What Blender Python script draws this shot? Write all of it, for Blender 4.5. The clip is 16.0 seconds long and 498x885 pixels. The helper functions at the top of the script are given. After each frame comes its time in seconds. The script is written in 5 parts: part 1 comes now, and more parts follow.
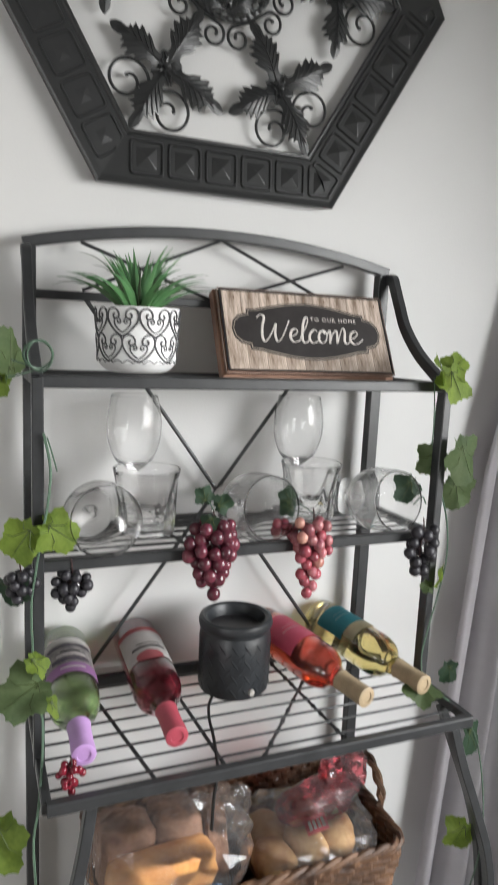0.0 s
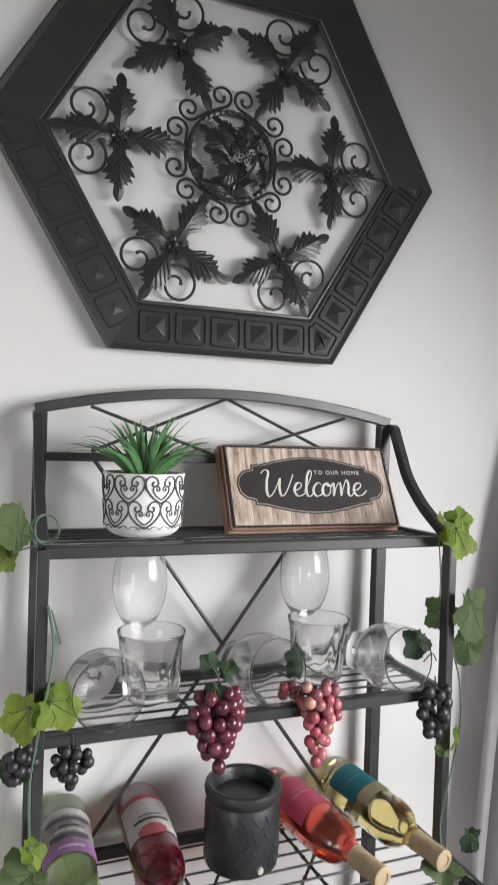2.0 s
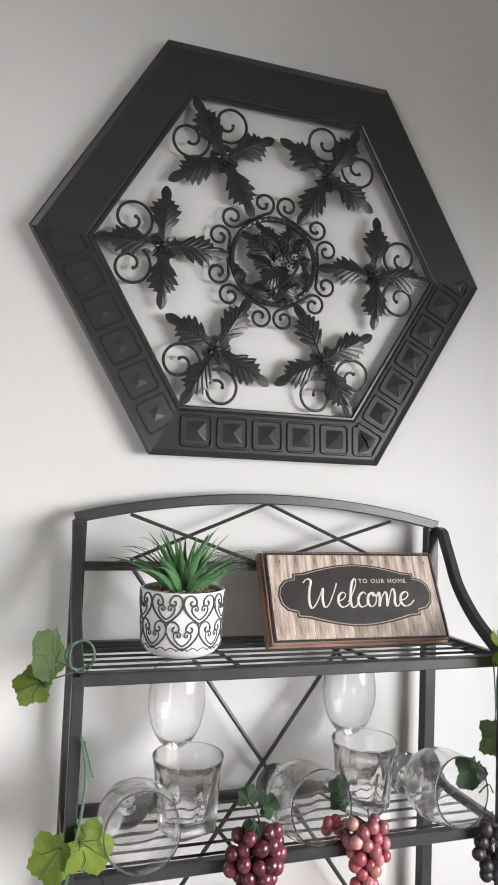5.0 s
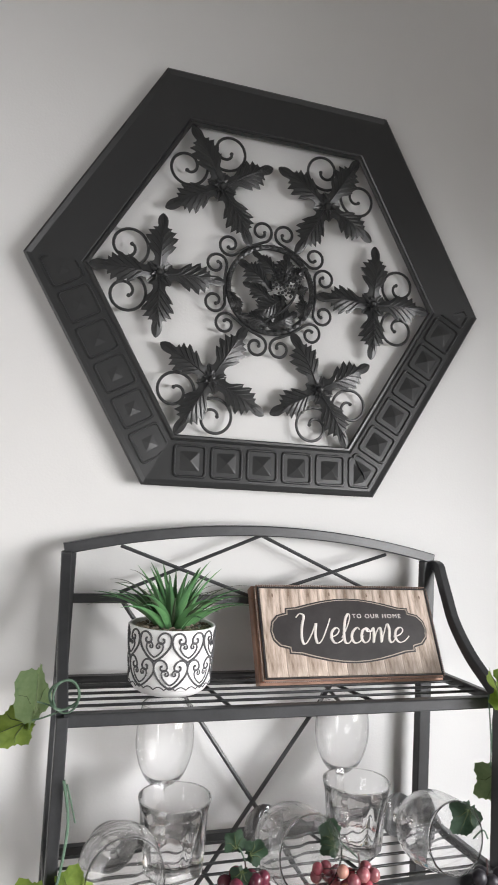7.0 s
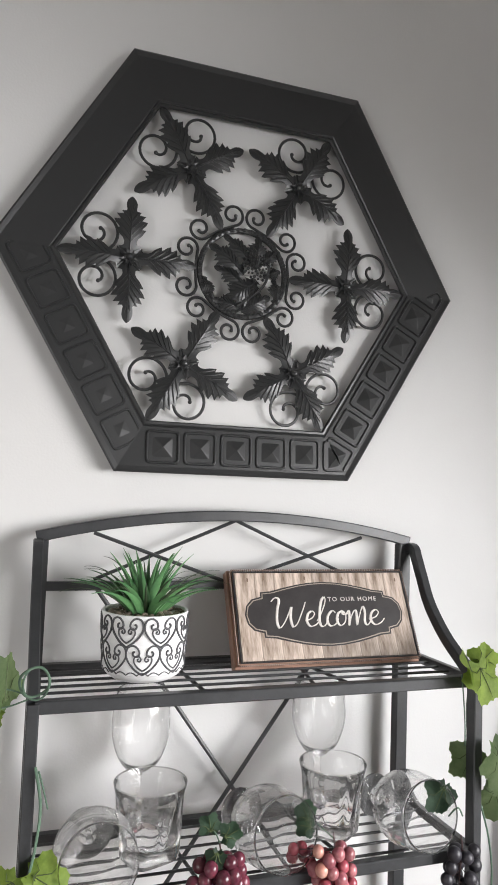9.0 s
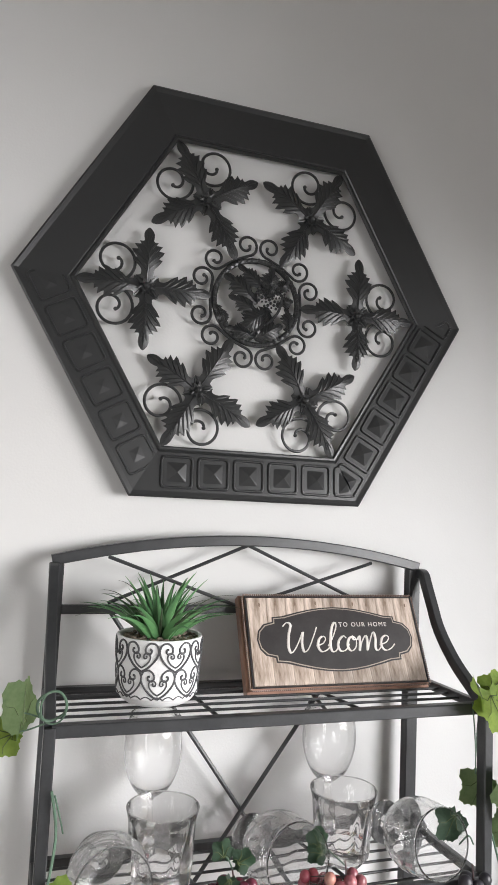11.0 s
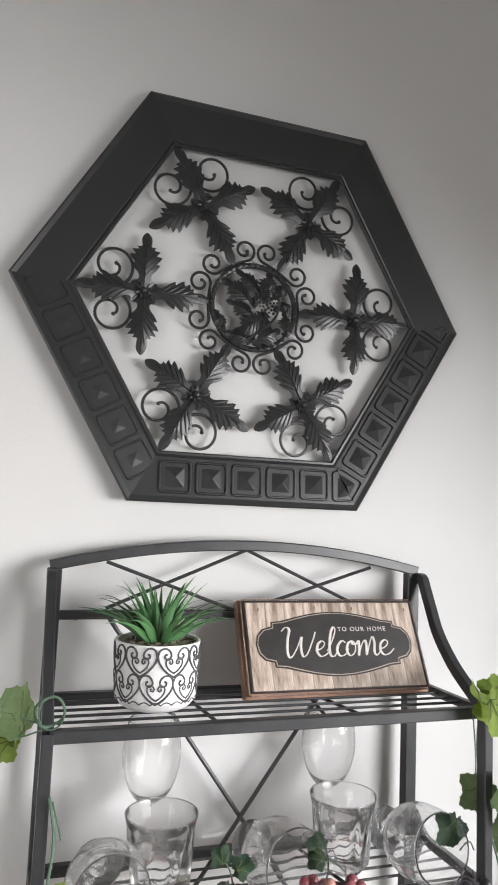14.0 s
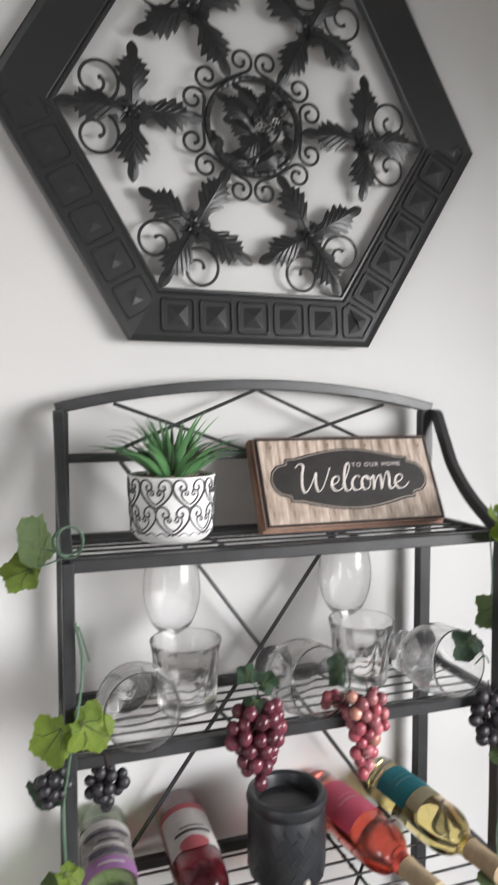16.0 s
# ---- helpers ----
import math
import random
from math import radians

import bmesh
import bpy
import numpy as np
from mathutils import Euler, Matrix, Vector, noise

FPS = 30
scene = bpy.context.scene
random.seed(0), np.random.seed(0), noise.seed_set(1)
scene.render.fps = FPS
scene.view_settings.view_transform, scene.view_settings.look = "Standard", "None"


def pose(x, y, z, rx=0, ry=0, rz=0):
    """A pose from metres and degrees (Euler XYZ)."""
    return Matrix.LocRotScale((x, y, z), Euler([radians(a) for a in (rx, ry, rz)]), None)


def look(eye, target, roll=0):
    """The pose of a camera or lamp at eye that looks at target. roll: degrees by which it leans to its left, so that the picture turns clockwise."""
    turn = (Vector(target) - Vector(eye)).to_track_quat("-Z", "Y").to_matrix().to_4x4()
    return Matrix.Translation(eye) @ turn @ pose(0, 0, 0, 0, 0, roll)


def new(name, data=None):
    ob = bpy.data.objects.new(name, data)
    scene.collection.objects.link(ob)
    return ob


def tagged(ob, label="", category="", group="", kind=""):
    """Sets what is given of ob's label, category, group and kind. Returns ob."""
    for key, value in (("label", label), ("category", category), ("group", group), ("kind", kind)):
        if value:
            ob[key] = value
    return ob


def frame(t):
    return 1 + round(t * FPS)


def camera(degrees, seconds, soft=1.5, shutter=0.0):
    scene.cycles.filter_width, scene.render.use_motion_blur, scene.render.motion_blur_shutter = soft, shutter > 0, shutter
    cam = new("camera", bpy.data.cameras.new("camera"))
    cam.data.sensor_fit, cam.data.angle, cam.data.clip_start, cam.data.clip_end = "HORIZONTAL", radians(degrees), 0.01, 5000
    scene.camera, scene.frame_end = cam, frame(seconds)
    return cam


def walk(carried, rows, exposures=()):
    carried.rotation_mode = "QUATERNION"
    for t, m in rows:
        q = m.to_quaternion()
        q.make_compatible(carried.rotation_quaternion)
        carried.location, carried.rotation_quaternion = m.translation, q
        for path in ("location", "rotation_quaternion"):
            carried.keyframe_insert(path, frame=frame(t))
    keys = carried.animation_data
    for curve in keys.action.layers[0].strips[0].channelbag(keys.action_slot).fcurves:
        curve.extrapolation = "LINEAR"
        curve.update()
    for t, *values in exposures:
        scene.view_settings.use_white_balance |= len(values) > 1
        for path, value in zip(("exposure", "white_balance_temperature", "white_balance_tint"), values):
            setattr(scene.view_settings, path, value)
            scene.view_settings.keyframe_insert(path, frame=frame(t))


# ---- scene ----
cam = camera(40.1, 16.0, shutter=0.7)
PATH = [
    (0, (-0.068, -1.096, 1.533), (0.678, 0.732, 1.213), 2.6),
    (0.5, (-0.062, -1.104, 1.557), (0.652, 0.753, 1.349), 2.5),
    (1, (-0.062, -1.105, 1.583), (0.668, 0.753, 1.455), 2.3),
    (1.5, (-0.064, -1.102, 1.609), (0.655, 0.763, 1.538), 3.0),
    (2, (-0.064, -1.102, 1.618), (0.651, 0.765, 1.592), 1.9),
    (2.5, (-0.077, -1.106, 1.646), (0.627, 0.766, 1.676), 2.5),
    (3, (-0.069, -1.104, 1.662), (0.636, 0.767, 1.712), 1.6),
    (3.5, (-0.067, -1.089, 1.678), (0.597, 0.797, 1.722), 2.0),
    (4, (-0.062, -1.088, 1.686), (0.572, 0.806, 1.789), 1.8),
    (6.5, (-0.054, -1.07, 1.726), (0.501, 0.846, 1.872), 3.0),
    (7, (-0.046, -1.071, 1.73), (0.542, 0.834, 1.896), 3.0),
    (7.5, (-0.043, -1.076, 1.73), (0.563, 0.822, 1.901), 3.0),
    (8, (-0.04, -1.078, 1.73), (0.607, 0.808, 1.897), 2.9),
    (8.5, (-0.033, -1.071, 1.722), (0.596, 0.823, 1.856), 2.6),
    (9, (-0.021, -1.074, 1.724), (0.6, 0.823, 1.861), 2.1),
    (9.5, (-0.03, -1.085, 1.73), (0.594, 0.808, 1.892), 2.4),
    (12, (-0.044, -1.086, 1.734), (0.566, 0.809, 1.929), 2.6),
    (12.5, (-0.044, -1.09, 1.734), (0.569, 0.803, 1.932), 2.7),
    (13, (-0.041, -1.084, 1.734), (0.552, 0.816, 1.919), 2.7),
    (13.5, (-0.044, -1.079, 1.735), (0.515, 0.832, 1.922), 2.6),
    (14, (-0.042, -1.085, 1.731), (0.572, 0.807, 1.94), 2.4),
    (14.5, (-0.037, -1.088, 1.724), (0.604, 0.799, 1.887), 2.0),
    (15, (-0.023, -1.088, 1.706), (0.631, 0.799, 1.816), 1.2),
    (15.5, (-0.022, -1.068, 1.68), (0.631, 0.822, 1.665), 0.3),
    (16, (-0.043, -1.039, 1.651), (0.586, 0.856, 1.539), -0.0),
]
walk(cam, [(t, look(eye, target, roll)) for t, eye, target, roll in PATH], [(0.0, -0.06, 6500, 7), (1.5, 0.0, 6500, 9), (3.0, 0.1, 6500, 10), (4.5, 0.23, 6500, 10), (14.5, 0.23, 6500, 10), (16.0, 0.11, 6500, 10)])

# ---- light ----
world = bpy.data.worlds.new("sky")
scene.world = world
world.use_nodes = True
wn = world.node_tree
sky = wn.nodes.new("ShaderNodeTexSky")
sky.sky_type, sky.sun_disc = "NISHITA", False
sky.sun_elevation, sky.sun_rotation = radians(35), radians(120)
wn.nodes["Background"].inputs[1].default_value = 0.1
wn.links.new(sky.outputs[0], wn.nodes["Background"].inputs[0])


def area_lamp(name, m, sx, sy, watts, color):
    data = bpy.data.lights.new(name, "AREA")
    data.shape, data.size, data.size_y, data.energy, data.color = "RECTANGLE", sx, sy, watts, color
    ob = new(name, data)
    ob.matrix_world = m
    return ob


WX, WY0, WY1, WZ0, WZ1 = 1.24, -2.5, -0.62, 0.65, 2.0
VX0, VX1, VZ0, VZ1 = -3.0, -1.7, 0.6, 1.8
area_lamp("window_daylight", look((2.7, -2.0, 2.0), (0.8, -0.7, 1.35)), 3.4, 1.6, 345, (0.99, 0.985, 1.0))
# Fill light added behind the viewpoint to lift the shaded parts
area_lamp("rear_window_daylight", look(((VX0 + VX1) / 2, -2.7, (VZ0 + VZ1) / 2), ((VX0 + VX1) / 2, 0, (VZ0 + VZ1) / 2)), VX1 - VX0, VZ1 - VZ0, 34, (0.995, 0.985, 0.995))


# ---- materials ----
def mat(name, color, rough=0.5, metal=0.0, var=0.12, scale=20.0, lo=0.5, hi=0.9, bump=0.0, bscale=60.0, spec=0.5, color2=None, stretch=(1, 1, 1), island=0.0, objrand=0.0, sub=0.0, coat=0.0, through_light=0.0, rvar=0.1):
    m = bpy.data.materials.new(name)
    m.use_nodes = True
    nt = m.node_tree
    b = nt.nodes["Principled BSDF"]
    b.inputs["Roughness"].default_value = rough
    b.inputs["Metallic"].default_value = metal
    b.inputs["Specular IOR Level"].default_value = spec
    b.inputs["Coat Weight"].default_value = coat
    tc = nt.nodes.new("ShaderNodeTexCoord")
    mp = nt.nodes.new("ShaderNodeMapping")
    mp.inputs["Scale"].default_value = stretch
    nt.links.new(tc.outputs["Object"], mp.inputs[0])
    n1 = nt.nodes.new("ShaderNodeTexNoise")
    n1.inputs["Scale"].default_value, n1.inputs["Detail"].default_value = scale, 5
    nt.links.new(mp.outputs[0], n1.inputs["Vector"])
    n2 = nt.nodes.new("ShaderNodeTexNoise")
    n2.inputs["Scale"].default_value, n2.inputs["Detail"].default_value = scale * 6.3, 3
    nt.links.new(mp.outputs[0], n2.inputs["Vector"])
    mean = nt.nodes.new("ShaderNodeMath")
    mean.operation = "MULTIPLY_ADD"
    mean.inputs[1].default_value = 0.4
    nt.links.new(n2.outputs[0], mean.inputs[0])
    nt.links.new(n1.outputs[0], mean.inputs[2])
    ramp = nt.nodes.new("ShaderNodeValToRGB")
    c2 = color2 or tuple(c * (1 - 2 * var) for c in color)
    ramp.color_ramp.elements[0].position, ramp.color_ramp.elements[0].color = lo, (*c2, 1)
    ramp.color_ramp.elements[1].position, ramp.color_ramp.elements[1].color = hi, (*color, 1)
    nt.links.new(mean.outputs[0], ramp.inputs[0])
    out = ramp.outputs[0]
    if objrand or island:
        hsv = nt.nodes.new("ShaderNodeHueSaturation")
        rnd = nt.nodes.new("ShaderNodeObjectInfo" if objrand else "ShaderNodeNewGeometry")
        rng = nt.nodes.new("ShaderNodeMapRange")
        amount = objrand or island
        rng.inputs["To Min"].default_value, rng.inputs["To Max"].default_value = 1 - amount, 1 + amount
        nt.links.new(rnd.outputs["Random" if objrand else "Random Per Island"], rng.inputs[0])
        nt.links.new(rng.outputs[0], hsv.inputs["Value"])
        nt.links.new(out, hsv.inputs["Color"])
        out = hsv.outputs[0]
    nt.links.new(out, b.inputs["Base Color"])
    rr = nt.nodes.new("ShaderNodeMapRange")
    rr.inputs["To Min"].default_value, rr.inputs["To Max"].default_value = max(rough - rvar, 0.02), min(rough + rvar, 1)
    nt.links.new(n1.outputs[0], rr.inputs[0])
    nt.links.new(rr.outputs[0], b.inputs["Roughness"])
    if bump:
        n3 = nt.nodes.new("ShaderNodeTexNoise")
        n3.inputs["Scale"].default_value, n3.inputs["Detail"].default_value = bscale, 4
        nt.links.new(mp.outputs[0], n3.inputs["Vector"])
        bp = nt.nodes.new("ShaderNodeBump")
        bp.inputs["Strength"].default_value, bp.inputs["Distance"].default_value = bump, 0.002
        nt.links.new(n3.outputs[0], bp.inputs["Height"])
        nt.links.new(bp.outputs[0], b.inputs["Normal"])
    if through_light:
        tl, mx, end = nt.nodes.new("ShaderNodeBsdfTranslucent"), nt.nodes.new("ShaderNodeMixShader"), nt.nodes["Material Output"]
        mx.inputs[0].default_value = through_light
        nt.links.new(out, tl.inputs[0])
        nt.links.new(b.outputs[0], mx.inputs[1])
        nt.links.new(tl.outputs[0], mx.inputs[2])
        nt.links.new(mx.outputs[0], end.inputs[0])
    if sub:
        b.inputs["Subsurface Weight"].default_value = sub
        b.inputs["Subsurface Radius"].default_value = (0.004, 0.002, 0.001)
    return m


def glass(name, color=(1, 1, 1), rough=0.0, ior=1.45, coat=0.0, clear=0.0):
    m = bpy.data.materials.new(name)
    m.use_nodes = True
    b = m.node_tree.nodes["Principled BSDF"]
    b.inputs["Base Color"].default_value = (*color, 1)
    b.inputs["Transmission Weight"].default_value = 1.0
    b.inputs["Coat Weight"].default_value = coat
    b.inputs["Coat Roughness"].default_value = 0.04
    b.inputs["Roughness"].default_value, b.inputs["IOR"].default_value = rough, ior
    if clear:
        nt = m.node_tree
        tr, mx = nt.nodes.new("ShaderNodeBsdfTransparent"), nt.nodes.new("ShaderNodeMixShader")
        mx.inputs[0].default_value = clear
        nt.links.new(b.outputs[0], mx.inputs[1])
        nt.links.new(tr.outputs[0], mx.inputs[2])
        nt.links.new(mx.outputs[0], nt.nodes["Material Output"].inputs[0])
    return m


def film(name, tint=(1, 1, 1), haze=0.06):
    """Clear wrapping film: mostly see-through, with a gloss."""
    m = bpy.data.materials.new(name)
    m.use_nodes = True
    nt = m.node_tree
    out = nt.nodes["Material Output"]
    tr, gl, di = nt.nodes.new("ShaderNodeBsdfTransparent"), nt.nodes.new("ShaderNodeBsdfGlossy"), nt.nodes.new("ShaderNodeBsdfDiffuse")
    tr.inputs[0].default_value = (*tint, 1)
    gl.inputs["Roughness"].default_value = 0.1
    di.inputs[0].default_value = (0.8, 0.8, 0.82, 1)
    fr = nt.nodes.new("ShaderNodeFresnel")
    fr.inputs[0].default_value = 1.5
    ns = nt.nodes.new("ShaderNodeTexNoise")
    ns.inputs["Scale"].default_value = 22
    bp = nt.nodes.new("ShaderNodeBump")
    bp.inputs["Strength"].default_value, bp.inputs["Distance"].default_value = 0.35, 0.004
    nt.links.new(ns.outputs[0], bp.inputs["Height"])
    nt.links.new(bp.outputs[0], gl.inputs["Normal"])
    nt.links.new(bp.outputs[0], fr.inputs["Normal"])
    m1, m2 = nt.nodes.new("ShaderNodeMixShader"), nt.nodes.new("ShaderNodeMixShader")
    m1.inputs[0].default_value = haze
    nt.links.new(tr.outputs[0], m1.inputs[1])
    nt.links.new(di.outputs[0], m1.inputs[2])
    nt.links.new(fr.outputs[0], m2.inputs[0])
    nt.links.new(m1.outputs[0], m2.inputs[1])
    nt.links.new(gl.outputs[0], m2.inputs[2])
    nt.links.new(m2.outputs[0], out.inputs[0])
    return m


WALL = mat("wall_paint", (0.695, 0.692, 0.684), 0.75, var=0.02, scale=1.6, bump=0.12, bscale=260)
# Unseen walls and ceiling: greys toned to limit bounce light on the north wall
UNSEENWALL = mat("pale_grey_wall_paint", (0.56, 0.545, 0.525), 0.75, var=0.03, scale=1.6, bump=0.12, bscale=260)
CEIL = mat("ceiling_paint", (0.5, 0.49, 0.48), 0.85, var=0.02, scale=2, bump=0.2, bscale=200)
FLOOR = mat("floor_laminate", (0.36, 0.33, 0.3), 0.45, var=0.2, scale=6, stretch=(1, 8, 1), objrand=0.15)
WHITE = mat("white_trim", (0.78, 0.77, 0.75), 0.4, var=0.03)
METAL = mat("black_powder_coat", (0.037, 0.0385, 0.041), 0.38, var=0.15, scale=30, bump=0.1, bscale=500)
BLACK = mat("black_lacquered_sheet", (0.029, 0.03, 0.0306), 0.33, spec=0.5, var=0.03, scale=3, lo=0.2, hi=1.2, rvar=0.02)
CURTAIN = mat("curtain_cloth", (0.6, 0.575, 0.6), 0.9, var=0.05, scale=8, bump=0.3, bscale=900)
POT = mat("white_glazed_ceramic", (0.8, 0.8, 0.8), 0.45, var=0.04, scale=30, bump=0.15, bscale=120)
POTLINE = mat("charcoal_relief_line", (0.085, 0.085, 0.09), 0.55, var=0.2, scale=60)
SUCC = mat("succulent_green_plastic", (0.12, 0.26, 0.1), 0.42, var=0.25, scale=25, color2=(0.06, 0.17, 0.07), objrand=0.35)
SUCCTIP = mat("succulent_thin_blade", (0.09, 0.13, 0.07), 0.5, var=0.25, scale=25, objrand=0.3)
PEBBLE = mat("pebbles", (0.3, 0.24, 0.19), 0.8, var=0.25, scale=80, island=0.4)
COPPER = mat("aged_copper_frame", (0.42, 0.25, 0.18), 0.4, metal=0.35, var=0.2, scale=18, bump=0.1)
BEAD = mat("beaded_trim", (0.33, 0.24, 0.2), 0.35, metal=0.5, var=0.2, scale=60)
SIGNBLACK = mat("sign_panel_black", (0.035, 0.031, 0.031), 0.4, var=0.15, scale=40)
SIGNLINE = mat("sign_panel_line", (0.42, 0.36, 0.3), 0.5, var=0.15, scale=60)
CHALK = mat("chalk_white_lettering", (0.72, 0.68, 0.64), 0.6, var=0.12, scale=90)
PLANKS = [mat("printed_barnwood", (0.58, 0.48, 0.41), 0.5, scale=34, lo=0.54, hi=0.84, stretch=(2.6, 2.6, 0.3), color2=(0.2, 0.145, 0.105), objrand=0.2)]
KNOT = mat("dark_wood_knot", (0.26, 0.18, 0.13), 0.55, var=0.25, scale=200)
GLASS = glass("clear_glass", (1, 1, 1), 0.0, 1.36, 0.0, 0.12)
THICK = glass("clear_pressed_glass", (1, 1, 1), 0.0, 1.42, 0.0, 0.06)
WARMER = mat("black_glazed_ceramic", (0.028, 0.031, 0.035), 0.36, var=0.2, scale=40, bump=0.15, bscale=50)
WAX = mat("dark_wax", (0.03, 0.028, 0.03), 0.3)
CORD = mat("black_cord", (0.012, 0.012, 0.012), 0.5)
LEAF_LIME = mat("leaf_lime_cloth", (0.32, 0.42, 0.085), 0.6, scale=35, color2=(0.18, 0.27, 0.045), through_light=0.35, objrand=0.15, bump=0.2, bscale=300)
LEAF_MID = mat("leaf_mid_green_cloth", (0.22, 0.29, 0.14), 0.6, scale=35, color2=(0.13, 0.2, 0.085), through_light=0.4, objrand=0.15, bump=0.2, bscale=300)
LEAF_DARK = mat("leaf_dark_green_cloth", (0.05, 0.1, 0.055), 0.55, scale=35, color2=(0.025, 0.055, 0.032), through_light=0.25, objrand=0.2, bump=0.2, bscale=300)
VEIN = mat("leaf_vein", (0.07, 0.1, 0.03), 0.6)
STEM = mat("vine_stem", (0.1, 0.17, 0.115), 0.5, var=0.2)
TWIG = mat("grape_twig", (0.06, 0.03, 0.03), 0.6)
GRAPES = {
    "burgundy": mat("burgundy_grape", (0.135, 0.03, 0.046), 0.24, scale=40, color2=(0.065, 0.013, 0.024), objrand=0.3, sub=0.1),
    "pink": mat("pink_grape", (0.42, 0.17, 0.175), 0.25, scale=35, color2=(0.25, 0.06, 0.085), objrand=0.35, sub=0.15),
    "rose": mat("rose_grape", (0.34, 0.085, 0.105), 0.22, scale=35, color2=(0.26, 0.05, 0.07), objrand=0.25, sub=0.15),
    "peach": mat("peach_grape", (0.56, 0.31, 0.24), 0.22, scale=35, color2=(0.42, 0.16, 0.14), objrand=0.2, sub=0.15),
    "black": mat("black_grape", (0.028, 0.026, 0.032), 0.45, scale=40, color2=(0.014, 0.013, 0.017), objrand=0.3),
    "red": mat("red_berry", (0.25, 0.012, 0.03), 0.25, scale=40, color2=(0.1, 0.006, 0.015), objrand=0.25),
}
WICKER = mat("woven_banana_leaf", (0.17, 0.088, 0.046), 0.6, scale=30, color2=(0.045, 0.022, 0.013), objrand=0.25, bump=0.6, bscale=160)
BREAD = mat("bread_crust", (0.74, 0.38, 0.13), 0.55, scale=30, color2=(0.55, 0.22, 0.06), bump=0.5, bscale=80)
BROWNBREAD = mat("brown_bread_crust", (0.34, 0.19, 0.12), 0.7, scale=60, color2=(0.17, 0.085, 0.05), bump=0.4, bscale=120, objrand=0.12)
BUN = mat("golden_bun_crust", (0.6, 0.4, 0.19), 0.8, scale=22, color2=(0.4, 0.2, 0.08), bump=0.3, bscale=60, objrand=0.1)
FILM = film("clear_bag_film", haze=0.04)
FILMRED = film("red_tinted_bag_film", (0.95, 0.35, 0.4), 0.06)
PRINTRED = mat("red_print", (0.55, 0.03, 0.05), 0.4, var=0.1)
PRINTBLUE = mat("navy_print", (0.02, 0.05, 0.1), 0.4, var=0.1)
PRINTCREAM = mat("cream_print", (0.42, 0.32, 0.18), 0.4, var=0.1)


# ---- mesh helpers ----
def part(name, bm, material, parent=None, label="", smooth=False):
    """One mesh object out of a bmesh, under its thing."""
    me = bpy.data.meshes.new(name)
    bmesh.ops.recalc_face_normals(bm, faces=bm.faces[:])
    bm.to_mesh(me)
    bm.free()
    if smooth:
        for p in me.polygons:
            p.use_smooth = True
        me.set_sharp_from_angle(angle=radians(40))
    me.materials.append(material)
    ob = new(name, me)
    if parent:
        ob.parent = parent
    if label:
        ob["label"] = label
    return ob


def again(ob, parent, m, name=""):
    """The same mesh once more, as an object of its own."""
    o = new(name or ob.name.split(".")[0], ob.data)
    o.parent = parent
    o.matrix_local = m
    return o


def thing(name, label, category, m=None, group="", kind=""):
    ob = new(name)
    ob.empty_display_size = 0.02
    if m is not None:
        ob.matrix_world = m
    return tagged(ob, label, category, group, kind)


def box(bm, x0, x1, y0, y1, z0, z1, bevel=0.0, m=None):
    r = bmesh.ops.create_cube(bm, size=1.0)
    vs = r["verts"]
    for v in vs:
        v.co = Vector(((x0 + x1) / 2 + v.co.x * (x1 - x0), (y0 + y1) / 2 + v.co.y * (y1 - y0), (z0 + z1) / 2 + v.co.z * (z1 - z0)))
    if bevel:
        es = list({e for v in vs for e in v.link_edges})
        r = bmesh.ops.bevel(bm, geom=es, offset=bevel, segments=2, affect="EDGES", profile=0.5)
        vs = list({v for f in r["faces"] for v in f.verts} | {v for v in vs if v.is_valid})
    if m is not None:
        for v in vs:
            v.co = m @ v.co
    return bm


def spline(pts, n=8, closed=False):
    """Catmull-Rom through the points."""
    P = [Vector(p) for p in pts]
    out = []
    cnt = len(P) if closed else len(P) - 1
    for i in range(cnt):
        a, b, c, d = (P[(i - 1) % len(P)] if closed or i else P[0], P[i], P[(i + 1) % len(P)], P[(i + 2) % len(P)] if closed or i + 2 < len(P) else P[-1])
        for k in range(n):
            t = k / n
            out.append(0.5 * ((2 * b) + (c - a) * t + (2 * a - 5 * b + 4 * c - d) * t * t + (3 * b - a - 3 * c + d) * t ** 3))
    if not closed:
        out.append(P[-1])
    return out


def ring_section(r, n=8):
    return [(r * math.cos(2 * math.pi * k / n), r * math.sin(2 * math.pi * k / n)) for k in range(n)]


def bar_section(w, h, c=0.0015):
    w, h = w / 2, h / 2
    return [(w - c, -h), (w, -h + c), (w, h - c), (w - c, h), (-w + c, h), (-w, h - c), (-w, -h + c), (-w + c, -h)]


